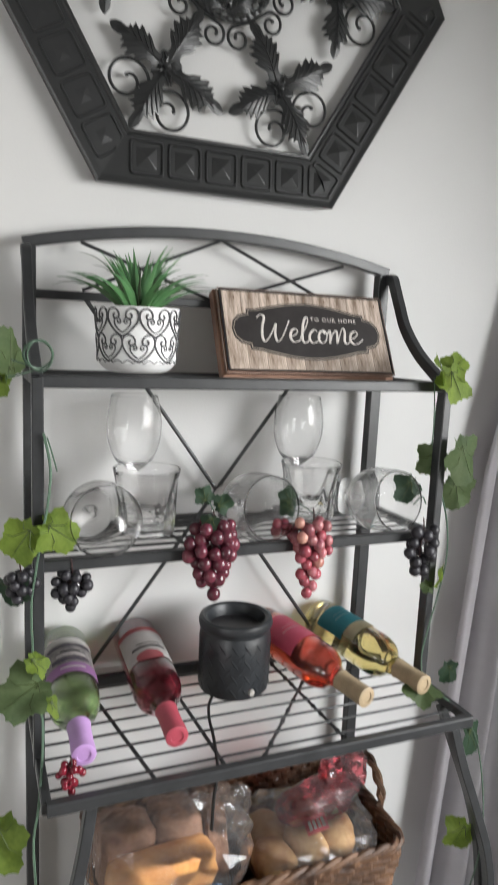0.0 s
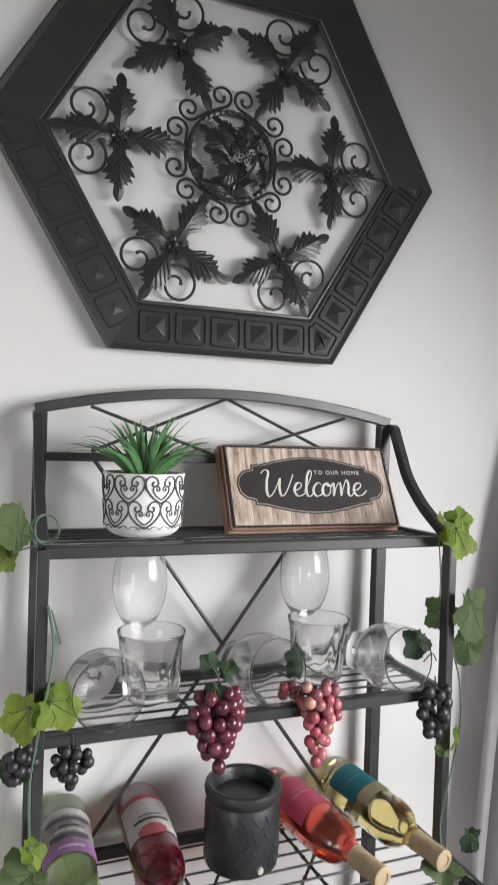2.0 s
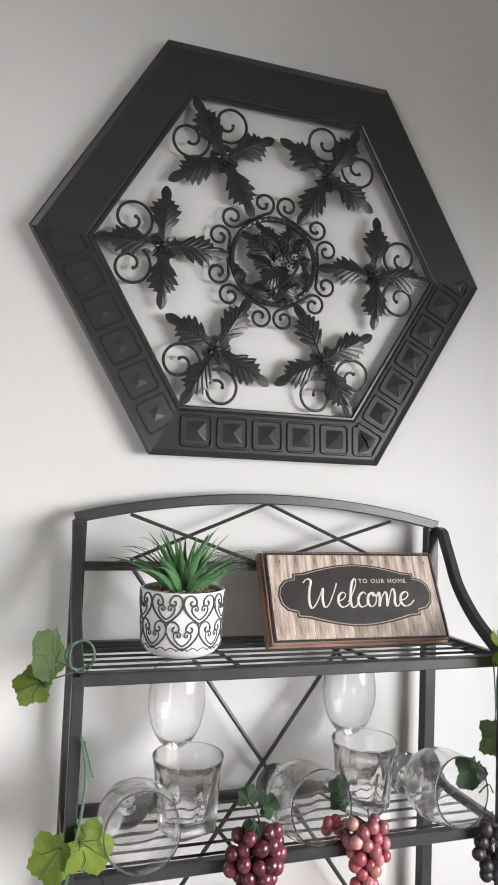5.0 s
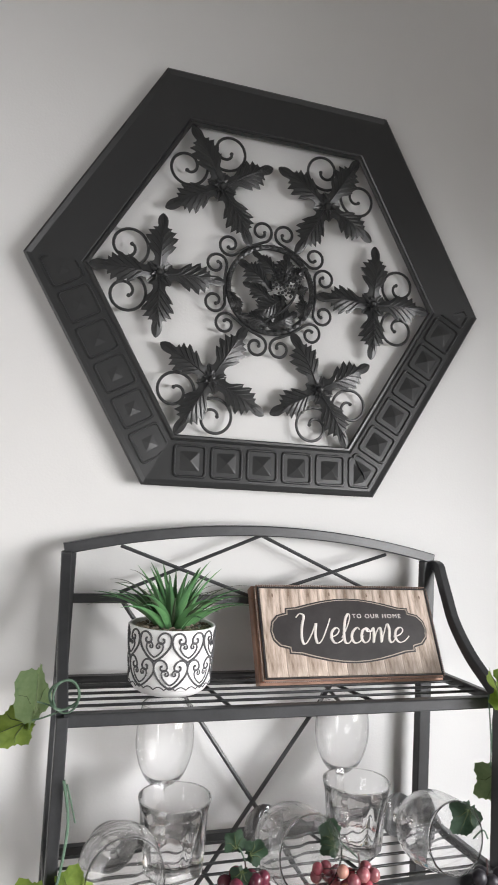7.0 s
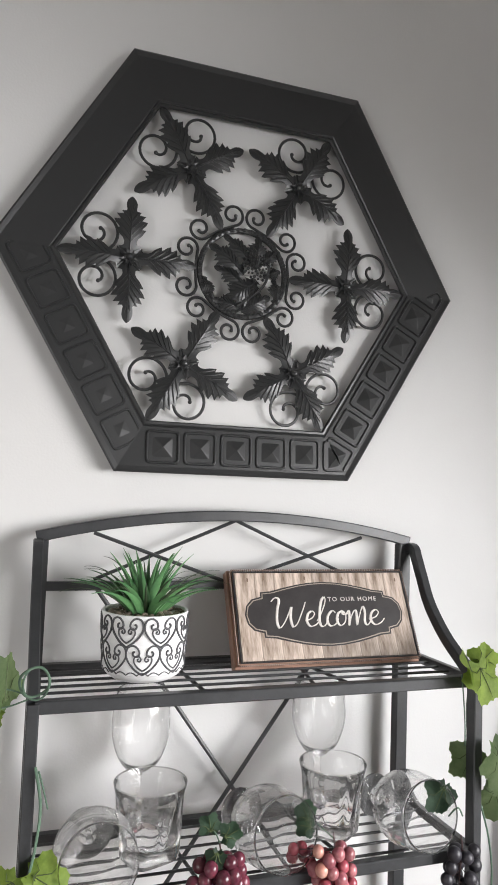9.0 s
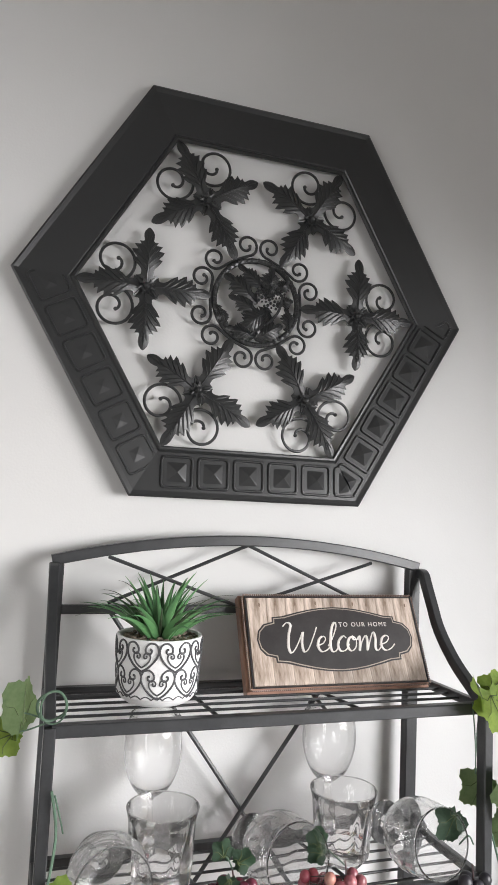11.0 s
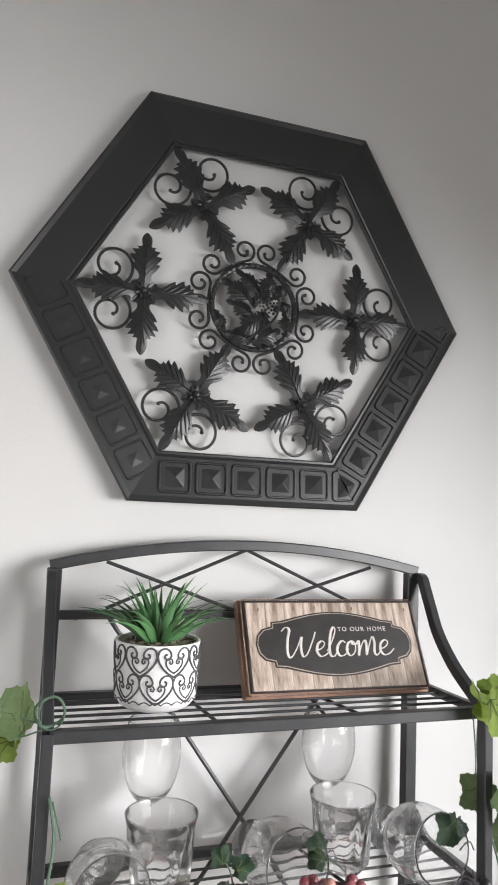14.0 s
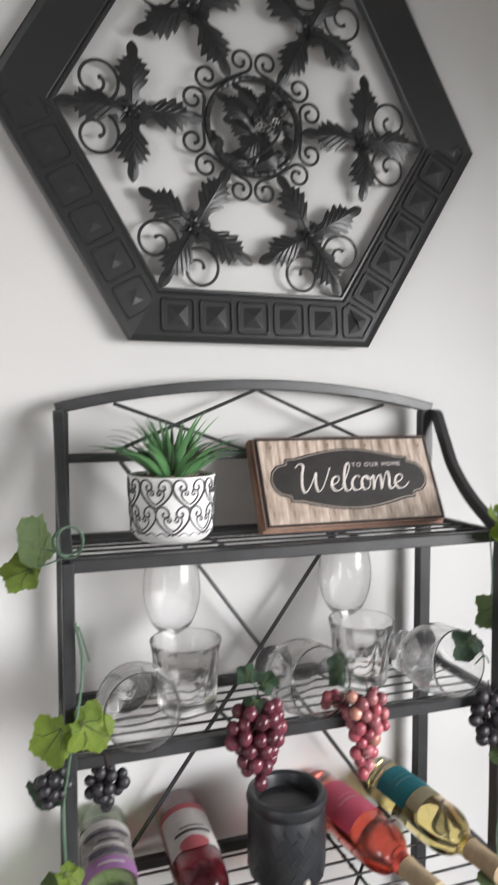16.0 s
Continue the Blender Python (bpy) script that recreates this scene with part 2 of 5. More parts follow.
def sweep(bm, pts, section, normal=None, closed=False, sizes=None):
    """Sweeps a section along a path. normal: fixed direction of the section's first axis."""
    P = [Vector(p) for p in pts]
    n, rings, prev = len(P), [], None
    for i, p in enumerate(P):
        if closed:
            tan = P[(i + 1) % n] - P[i - 1]
        else:
            tan = P[min(i + 1, n - 1)] - P[max(i - 1, 0)]
        tan.normalize()
        if normal is not None:
            u = Vector(normal)
        elif prev is None:
            u = Vector((0, 0, 1)) if abs(tan.z) < 0.9 else Vector((1, 0, 0))
        else:
            u = prev
        u = (u - tan * u.dot(tan)).normalized()
        prev = u
        w = tan.cross(u)
        s = sizes[i] if sizes else 1.0
        k = 1.0
        if normal is not None and 0 < i < n - 1:
            a, b = (P[i] - P[i - 1]).normalized(), (P[i + 1] - P[i]).normalized()
            k = 1 / max(math.cos(a.angle(b, 0) / 2), 0.5)
        rings.append([bm.verts.new(p + u * (a * s) + w * (b * s * k)) for a, b in section])
    m = len(section)
    for i in range(n if closed else n - 1):
        a, b = rings[i], rings[(i + 1) % n]
        for k in range(m):
            bm.faces.new((a[k], a[(k + 1) % m], b[(k + 1) % m], b[k]))
    if not closed:
        bm.faces.new(rings[0][::-1])
        bm.faces.new(rings[-1])
    return bm


def lathe(bm, profile, n=32, flat=None):
    """Turns a profile of (radius, height) about z. flat: a function that changes a point."""
    rings = []
    for r, z in profile:
        if r < 1e-6:
            rings.append([bm.verts.new((0, 0, z))])
        else:
            rings.append([bm.verts.new((r * math.cos(2 * math.pi * k / n), r * math.sin(2 * math.pi * k / n), z)) for k in range(n)])
    for a, b in zip(rings, rings[1:]):
        for k in range(n):
            q = [a[k % len(a)], a[(k + 1) % len(a)], b[(k + 1) % len(b)], b[k % len(b)]]
            q = [v for i, v in enumerate(q) if v not in q[:i]]
            if len(q) > 2:
                bm.faces.new(q)
    if flat:
        for v in bm.verts:
            v.co = flat(v.co)
    return bm


def sphere(bm, c, r, seg=12, ring=8):
    bmesh.ops.create_uvsphere(bm, u_segments=seg, v_segments=ring, radius=r, matrix=Matrix.Translation(c))
    return bm


BM = bmesh.new


# ---- the room ----
def setting(name, bm, material, label, category):
    return tagged(part(name, bm, material), label, category, kind="structure")


RX0, RX1, RY0, RZ = -3.2, 1.24, -2.6, 2.95
setting("wall_north", box(BM(), RX0, RX1, 0, 0.12, 0, RZ), WALL, "smooth off-white painted wall behind the metal rack", "wall")
bm = BM()
box(bm, RX0, VX0, RY0 - 0.12, RY0, 0, RZ)
box(bm, VX1, RX1, RY0 - 0.12, RY0, 0, RZ)
box(bm, VX0, VX1, RY0 - 0.12, RY0, 0, VZ0)
box(bm, VX0, VX1, RY0 - 0.12, RY0, VZ1, RZ)
setting("wall_south", bm, UNSEENWALL, "unseen grey wall with an opening, toned for bounce light", "wall")
setting("wall_west", box(BM(), RX0 - 0.12, RX0, RY0 - 0.12, 0.12, 0, RZ), UNSEENWALL, "plain unseen grey wall, toned for bounce light", "wall")
bm = BM()
box(bm, RX1, RX1 + 0.16, RY0 - 0.12, WY0, 0, RZ)
box(bm, RX1, RX1 + 0.16, WY1, 0.12, 0, RZ)
box(bm, RX1, RX1 + 0.16, WY0, WY1, 0, WZ0)
box(bm, RX1, RX1 + 0.16, WY0, WY1, WZ1, RZ)
setting("wall_east", bm, UNSEENWALL, "unseen grey wall with an opening, toned for bounce light", "wall")
setting("ceiling", box(BM(), RX0 - 0.12, RX1 + 0.16, RY0 - 0.12, 0.12, RZ, RZ + 0.1), CEIL, "flat unseen ceiling, toned for bounce light", "ceiling")
setting("floor", box(BM(), RX0 - 0.12, RX1 + 0.16, RY0 - 0.12, 0.12, -0.1, 0), FLOOR, "pale grey laminate floor", "floor")
bm = BM()
sweep(bm, [(RX0, -0.008, 0.045), (RX1, -0.008, 0.045)], bar_section(0.09, 0.014, 0.003))
setting("baseboard", bm, WHITE, "white painted baseboard along the wall", "baseboard")
win = thing("window_1", "white framed window letting in daylight", "window", kind="structure")
bm = BM()
for a, b, c, d in ((WY0, WY1, WZ0, WZ0 + 0.05), (WY0, WY1, WZ1 - 0.05, WZ1), (WY0, WY0 + 0.05, WZ0 + 0.05, WZ1 - 0.05), (WY1 - 0.05, WY1, WZ0 + 0.05, WZ1 - 0.05)):
    box(bm, RX1 + 0.015, RX1 + 0.065, a, b, c, d)
part("window_frame", bm, WHITE, win)
# Unseen opening and frame, added only to hold the rear fill light
win = thing("window_2", "white frame around the added, unseen fill light", "window", kind="structure")
bm = BM()
for a, b, c, d in ((VX0, VX1, VZ0, VZ0 + 0.05), (VX0, VX1, VZ1 - 0.05, VZ1), (VX0, VX0 + 0.05, VZ0 + 0.05, VZ1 - 0.05), (VX1 - 0.05, VX1, VZ0 + 0.05, VZ1 - 0.05)):
    box(bm, a, b, RY0 - 0.065, RY0 - 0.015, c, d)
part("window_frame", bm, WHITE, win)


def curtain():
    """A gathered cloth hanging in folds on the north wall by the corner."""
    bm = BM()
    n, rows = 150, 14
    grid = []
    for j in range(rows + 1):
        z = 0.03 + 2.5 * j / rows
        row = []
        for i in range(n + 1):
            s = i / n
            x0 = 0.832 + 0.075 * (z - 1) + 0.12 * max(0.0, z - 1.3)
            x = x0 + (1.225 - x0) * s
            ph = 2 * math.pi * (s * 4.6 + 0.14 * math.sin(7 * s + 0.3 * z))
            y = -0.048 - 0.027 * math.sin(ph) - 0.006 * math.sin(2.3 * ph + z) + 0.004 * math.sin(z * 2 + 4 * s)
            row.append(bm.verts.new((x, y, z)))
        grid.append(row)
    for j in range(rows):
        for i in range(n):
            bm.faces.new((grid[j][i], grid[j][i + 1], grid[j + 1][i + 1], grid[j + 1][i]))
    bmesh.ops.solidify(bm, geom=bm.faces[:], thickness=0.0012)
    return tagged(part("curtain", bm, CURTAIN, smooth=True), "grey lavender curtain hanging in soft folds by the corner", "curtain")


curtain()

# ---- the metal rack ----
XL, XR, YB, YF = 0.009, 0.603, -0.036, -0.226
S1, S2, S3, S4 = 1.462, 1.226, 0.958, 0.53
rack = thing("bakers_rack", "black metal baker's rack with arched top and wire shelves", "shelf rack")


def bar(name, pts, w=0.016, h=0.016, normal=None, label=""):
    return part(name, sweep(BM(), pts, bar_section(w, h), normal), METAL, rack, label)


def rod(name, pts, r=0.0028):
    return part(name, sweep(BM(), pts, ring_section(r, 8)), METAL, rack, smooth=True)


bar("back_post", [(XL, YB, 0), (XL, YB, 1.64)], 0.019, 0.019)
bar("back_post", [(XR, YB, 0), (XR, YB, 1.64)], 0.021, 0.019)
arch = [(XL - 0.008 + (XR - XL + 0.016) * k / 24, YB, 1.645 + 0.036 * (1 - (k / 12 - 1) ** 2)) for k in range(25)]
bar("arched_top_bar", arch, 0.016, 0.019, (0, 0, 1))
bar("cross_bar", [(XL, YB, 1.574), (XR, YB, 1.574)], 0.013, 0.012)
YR = YB - 0.001
rod("arch_rod", [(0.082, YR - 0.004, 1.652), (0.290, YR - 0.004, 1.578)])
rod("arch_rod", [(0.302, YR, 1.674), (0.085, YR, 1.583)])
rod("arch_rod", [(0.302, YR, 1.674), (0.520, YR, 1.578)])
rod("arch_rod", [(0.521, YR - 0.004, 1.650), (0.312, YR - 0.004, 1.583)])
rod("cross_rod", [(0.088, YR, 1.573), (0.530, YR, 0.962)], 0.0034)
rod("cross_rod", [(0.525, YR - 0.006, 1.573), (0.085, YR - 0.006, 0.962)], 0.0034)
for x in (0.004, 0.612):
    arm = spline([(x, YB - 0.004, 1.634), (x, -0.052, 1.634), (x, -0.060, 1.631), (x, -0.066, 1.62), (x, -0.084, 1.588), (x, -0.107, 1.55), (x, -0.148, 1.511), (x, -0.19, 1.484), (x, YF, 1.464)], 5)
    bar("side_arm", arm, 0.014, 0.017, (1, 0, 0))
    bar("front_post", [(x, YF, S3 - 0.01), (x, YF, 1.467)], 0.014, 0.02)


def wire_shelf(z, x0, x1, y0, y1, rods, tall=0.017, rr=0.002, name="shelf"):
    bar(name + "_front_bar", [(x0, y0, z), (x1, y0, z)], tall, 0.014, (0, 0, 1))
    bar(name + "_back_bar", [(x0, y1, z - 0.006), (x1, y1, z - 0.006)], tall, 0.014, (0, 0, 1))
    for x in (x0, x1):
        bar(name + "_side_bar", [(x, y0, z), (x, y1, z - 0.004)], tall - 0.002, 0.012, (0, 0, 1))
    for k in range(rods):
        y = y1 + (y0 - y1) * (k + 1) / (rods + 1)
        rod(name + "_wire", [(x0, y, z - 0.001), (x1, y, z - 0.001)], rr)


wire_shelf(S1, 0.006, 0.610, YF, YB, 6, 0.0155)
wire_shelf(S2, 0.006, 0.610, YF, YB, 6, 0.0155)
wire_shelf(S3, 0.004, 0.632, -0.332, YB, 8, 0.0168, 0.0019, "counter")
wire_shelf(S4, 0.012, 0.604, -0.33, YB, 8, 0.019, 0.0022, "lower_shelf")
for a, b in (((0.208, -0.05), (0.226, YF)), ((0.403, -0.05), (0.372, YF)), ((0.403, -0.05), (0.44, YF))):
    rod("shelf_brace", [(*a, S1 - 0.006), (*b, S1 - 0.006)], 0.0026)
for a, b in (((0.2, -0.05), (0.226, YF)), ((0.4, -0.05), (0.44, YF))):
    rod("shelf_brace", [(*a, S2 - 0.006), (*b, S2 - 0.006)], 0.0026)
for a, b in (((0.092, -0.045), (0.146, -0.33)), ((0.222, -0.045), (0.240, -0.33))):
    rod("counter_brace", [(*a, S3 - 0.006), (*b, S3 - 0.006)], 0.0028)
for a, b in (((0.413, -0.045), (0.429, -0.33)), ((0.52, -0.045), (0.28, -0.33))):
    n = 96
    pts = [(a[0] + (b[0] - a[0]) * k / n, a[1] + (b[1] - a[1]) * k / n, S3 - 0.006) for k in range(n + 1)]
    part("notched_brace", sweep(BM(), pts, ring_section(0.0031, 6), sizes=[1.2 if k % 8 < 2 else 0.8 for k in range(n + 1)]), METAL, rack)
for sg, x in ((1, 0.610), (-1, 0.060)):
    b = 1.0 if sg > 0 else 0.5
    leg = spline([(x, -0.318, S3 - 0.008), (x + sg * b * 0.022, -0.322, 0.88), (x + sg * b * 0.058, -0.325, 0.79), (x + sg * b * 0.09, -0.327, 0.70), (x + sg * b * 0.102, -0.328, 0.6), (x + sg * b * 0.09, -0.325, 0.4), (x + sg * 0.05, -0.32, 0.15), (x + sg * 0.06, -0.32, 0.0)], 6)
    bar("bowed_leg", leg, 0.016, 0.015, (0, 1, 0))
    bar("leg_tie", [(x + sg * 0.094, -0.3, S4), (0.604 if sg > 0 else 0.012, -0.3, S4)], 0.012, 0.01)
leg = spline([(0.626, -0.27, S3 - 0.008), (0.652, -0.278, 0.88), (0.684, -0.29, 0.79), (0.704, -0.302, 0.70), (0.71, -0.31, 0.62)], 6)
bar("leg_brace", leg, 0.014, 0.013, (0, 1, 0))

# ---- hexagonal wall ornament ----
HX, HZ, HR, HI = 0.3035, 2.0785, 0.3925, 0.297
HY = -0.026
COS30 = math.cos(math.pi / 6)
orn = thing("wall_ornament", "black metal hexagonal wall ornament with leaf and scroll work", "wall decor", pose(HX, 0, HZ) @ Matrix.Diagonal((1, 1, 0.984, 1)))


def hexagon_side(k, shift):
    """One mitred band of the frame, pressed with a row of framed pyramids. Local: u along the side, v outward."""
    ang = radians(-90 + 60 * k)
    er, et = Vector((math.cos(ang), 0, math.sin(ang))), Vector((-math.sin(ang), 0, math.cos(ang)))
    ro, ri = HR * COS30, HI * COS30
    mid, half = (ro + ri) / 2, (ro - ri) / 2
    bm = BM()

    def put(u, v, d):
        return bm.verts.new(et * u + er * v + Vector((0, -d, 0)))

    # folded sheet: outer lip, bead, face, inner bead, inner lip, plus an unseen return added to block light
    prof = [(ro - 0.003, 0.001), (ro, 0.028), (ro - 0.003, 0.0298), (ro - 0.007, 0.0285), (ro - 0.010, 0.0275), (ri + 0.010, 0.0225), (ri + 0.008, 0.0208), (ri + 0.005, 0.0235), (ri + 0.002, 0.0238), (ri, 0.021), (ri, 0.0185), (ri + 0.02, 0.001)]
    n = 2
    rows = []
    for v, d in prof:
        w = v / COS30 / 2
        rows.append([put(-w + 2 * w * i / n, v, d) for i in range(n + 1)])
    for a, b in zip(rows, rows[1:]):
        for i in range(n):
            bm.faces.new((a[i], a[i + 1], b[i + 1], b[i]))
    # pressed pyramids in rounded square frames
    studs = BM()
    s, q, deep = 0.0175, 0.0262, {0: 0.8, 1: 0.8, 5: 0.15}.get(k, 0.6)
    for j in {0: range(-2, 4), 2: (-3,), 3: (), 4: (), 5: range(-2, 4)}.get(k, range(-3, 4)):
        u0 = j * 0.0597 + shift
        face = 0.0246

        def sq(a, d, r):
            out = []
            slope = 0.005 / (ro - ri - 0.02)
            for cx, cy, a0 in ((1, 1, 0), (-1, 1, 90), (-1, -1, 180), (1, -1, 270)):
                for t in (0, 45, 90):
                    th = radians(a0 + t)
                    off = cy * (a - r) + r * math.sin(th)
                    out.append(studs.verts.new(et * (u0 + cx * (a - r) + r * math.cos(th)) + er * (mid + off) + Vector((0, -d - slope * off, 0))))
            return out
        rings = [sq(q + 0.002, face - 0.002, 0.007), sq(q - 0.0008, face + 0.0046 * max(deep, 0.55), 0.006), sq(q - 0.0024, face + 0.0046 * max(deep, 0.55), 0.005), sq(q - 0.0042, face - 0.0006, 0.004), sq(s, face - 0.0004, 0.002)]
        for a, b in zip(rings, rings[1:]):
            for i in range(12):
                studs.faces.new((a[i], a[(i + 1) % 12], b[(i + 1) % 12], b[i]))
        top = studs.verts.new(et * u0 + er * mid + Vector((0, -face - 0.0098 * deep, 0)))
        for i in range(12):
            studs.faces.new((rings[-1][i], rings[-1][(i + 1) % 12], top))
    for sg in (-1, 1):
        no = et * sg * COS30 - er * 0.5
        bmesh.ops.bisect_plane(studs, geom=studs.verts[:] + studs.edges[:] + studs.faces[:], plane_co=no * -0.0015, plane_no=no, clear_outer=True)
    bmesh.ops.holes_fill(studs, edges=[e for e in studs.edges if e.is_boundary], sides=0)
    me = bpy.data.meshes.new("tmp")
    studs.to_mesh(me)
    studs.free()
    bm.from_mesh(me)
    bpy.data.meshes.remove(me)
    ob = part("frame_band", bm, BLACK, orn)
    return ob


for k, shift in enumerate((-0.003, 0.006, -0.018, 0.01, 0.02, -0.035)):
    hexagon_side(k, shift)


LOBES = [(0, 0.1), (0.05, 0.3), (0.1, 0.5), (0.18, 0.72), (0.185, 0.52), (0.2, 0.42), (0.26, 0.4), (0.31, 0.5), (0.36, 0.7), (0.41, 0.84), (0.465, 0.97), (0.465, 0.7), (0.5, 0.8), (0.55, 0.98), (0.605, 1.08), (0.595, 0.68), (0.63, 0.74), (0.695, 0.93), (0.68, 0.52), (0.705, 0.52), (0.745, 0.62), (0.735, 0.38), (0.765, 0.3), (0.82, 0.34), (0.88, 0.35), (0.94, 0.27), (0.985, 0.12), (1.0, 0.02)]
RIBS = [(0.04, 0.17, 0.62), (0.24, 0.45, 0.84), (0.32, 0.585, 0.92), (0.42, 0.67, 0.78), (0.52, 0.73, 0.5), (0.62, 0.86, 0.2)]


def acanthus(length, width):
    """A lobed pressed metal leaf along +x with raised ribs, lying in the xz plane, front towards -y."""
    bm = BM()

    def at(x, w, lift=0.0):
        return Vector((length * x, -0.0082 - 0.011 * math.sin(math.pi * x * 0.9) + 0.0062 * abs(w) ** 1.4 - lift, width * w))

    far = len(LOBES) - 1
    xs = [(max(x for x, _ in LOBES[:i + 1]) + min(x for x, _ in LOBES[i:])) / 2 for i in range(far + 1)]
    for sg in (1, -1):
        faces = []
        for lift in (0.0, -0.0012):
            mid = [bm.verts.new(at(x, 0, lift)) for x in xs]
            half = [bm.verts.new(at((x + p) / 2, sg * w * 0.5, lift)) for x, (p, w) in zip(xs, LOBES)]
            rim = [bm.verts.new(at(p, sg * w, lift)) for p, w in LOBES]
            faces.append(rim)
            for a, b in ((mid, half), (half, rim)):
                for i in range(far):
                    bm.faces.new((a[i], a[i + 1], b[i + 1], b[i]))
        a, b = faces
        for i in range(far):
            bm.faces.new((a[i], a[i + 1], b[i + 1], b[i]))
    for sg in (1, -1):
        for x0, x1, w in RIBS:
            sweep(bm, [at(x0 + (x1 - x0) * t, sg * w * t ** 1.2, 0.0006) for t in (0.0, 0.3, 0.6, 0.85, 1.0)], ring_section(0.0011, 5), sizes=[0.6, 1.0, 1.1, 0.8, 0.3])
    sweep(bm, [at(x, 0, 0.0008) for x in (0.0, 0.2, 0.4, 0.6, 0.8, 0.97)], ring_section(0.0013, 5), sizes=[1.2, 1.1, 1.0, 0.8, 0.6, 0.2])
    return bm


def spiral(cx, cz, r0, r1, a0, turns, y=-0.012, n=44):
    return [(cx + (r0 + (r1 - r0) * (k / n) ** 1.7) * math.cos(a0 + turns * 2 * math.pi * k / n), y, cz + (r0 + (r1 - r0) * (k / n) ** 1.7) * math.sin(a0 + turns * 2 * math.pi * k / n)) for k in range(n + 1)]


leaf_a = None
for k in range(6):
    A = radians(60 * k)
    ca, sa = math.cos(A), math.sin(A)
    turn = Matrix(((ca, 0, -sa, 0), (0, 1, 0, 0), (sa, 0, ca, 0), (0, 0, 0, 1)))
    spray = part("leaf_spray", acanthus(0.110, 0.0245), BLACK, orn, smooth=True) if k == 0 else None
    if spray:
        spray.name = "acanthus_leaf"
        leaf_a = spray
    for j, (ang, ln) in enumerate(((0, 1.0), (90, 0.96), (180, 0.98), (270, 0.9))):
        B = radians(ang)
        cb, sb = math.cos(B), math.sin(B)
        t2 = Matrix(((cb, 0, -sb, 0), (0, 1, 0, 0), (sb, 0, cb, 0), (0, 0, 0, 1)))
        m = turn @ Matrix.Translation((0.187, -0.004 - 0.001 * (j % 2), 0)) @ t2 @ Matrix.Diagonal((ln, 1, 1, 1))
        if spray and j == 0:
            spray.matrix_local = m
        else:
            again(leaf_a, orn, m, "acanthus_leaf")
    # rosette: a knob with eight petals
    ros = part("rosette", lathe(BM(), [(0, 0.027), (0.003, 0.0262), (0.005, 0.024), (0.0062, 0.021), (0.0062, 0.014), (0, 0.014)], 10), BLACK, orn)
    ros.matrix_local = turn @ Matrix.Translation((0.187, 0, 0)) @ Matrix.Rotation(radians(90), 4, "X")
    for j in range(8):
        m = Matrix.Rotation(radians(45 * j + 22), 4, "Z")
        if k == 0 and j == 0:
            bm = BM()
            c = [Vector((0, 0, 0.017)), Vector((0.008, 0.0035, 0.0205)), Vector((0.015, 0, 0.0205)), Vector((0.008, -0.0035, 0.0205))]
            f = [bm.verts.new(p) for p in c]
            g = [bm.verts.new(p - Vector((0, 0, 0.002))) for p in c]
            bm.faces.new(f)
            bm.faces.new(g[::-1])
            for i in range(4):
                bm.faces.new((f[i], f[(i + 1) % 4], g[(i + 1) % 4], g[i]))
            petal = part("petal", bm, BLACK, ros)
            petal.matrix_local = m
        else:
            again(petal, ros, m)
    # two scrolls by each corner
    for sg in (1, -1):
        bm = BM()
        pts = spiral(0.238, 0.038, 0.0335, 0.0065, radians(-75), -1.4)
        sweep(bm, [(x, y, sg * z) for x, y, z in pts], ring_section(0.0025, 6))
        sphere(bm, (pts[-1][0], pts[-1][1], sg * pts[-1][2]), 0.0034, 8, 6)
        o = part("corner_scroll", bm, BLACK, orn, smooth=True)
        o.matrix_local = turn
    # pair of scrolls on the ring
    half_turn = Matrix.Rotation(-radians(30), 4, "Y")
    for sg in (1, -1):
        bm = BM()
        pts = spiral(0.098, 0.0205, 0.0178, 0.0048, radians(195), 1.2)
        pts = [(0.07, -0.012, 0.040), (0.074, -0.012, 0.030)][:1] + pts
        sweep(bm, [(x, y, sg * z) for x, y, z in pts], ring_section(0.0025, 6))
        sphere(bm, (pts[-1][0], pts[-1][1], sg * pts[-1][2]), 0.0032, 8, 6)
        o = part("ring_scroll", bm, BLACK, orn, smooth=True)
        o.matrix_local = turn @ half_turn
bm = BM()
sweep(bm, [(0.0735 * math.cos(2 * math.pi * k / 48), -0.012, 0.0735 * math.sin(2 * math.pi * k / 48)) for k in range(48)], ring_section(0.0048, 8), closed=True)
for k in range(40):
    th = 2 * math.pi * k / 40
    sphere(bm, (0.0735 * math.cos(th), -0.0165, 0.0735 * math.sin(th)), 0.0036, 6, 5)
part("beaded_ring", bm, BLACK, orn, smooth=True)
rnd = random.Random(5)
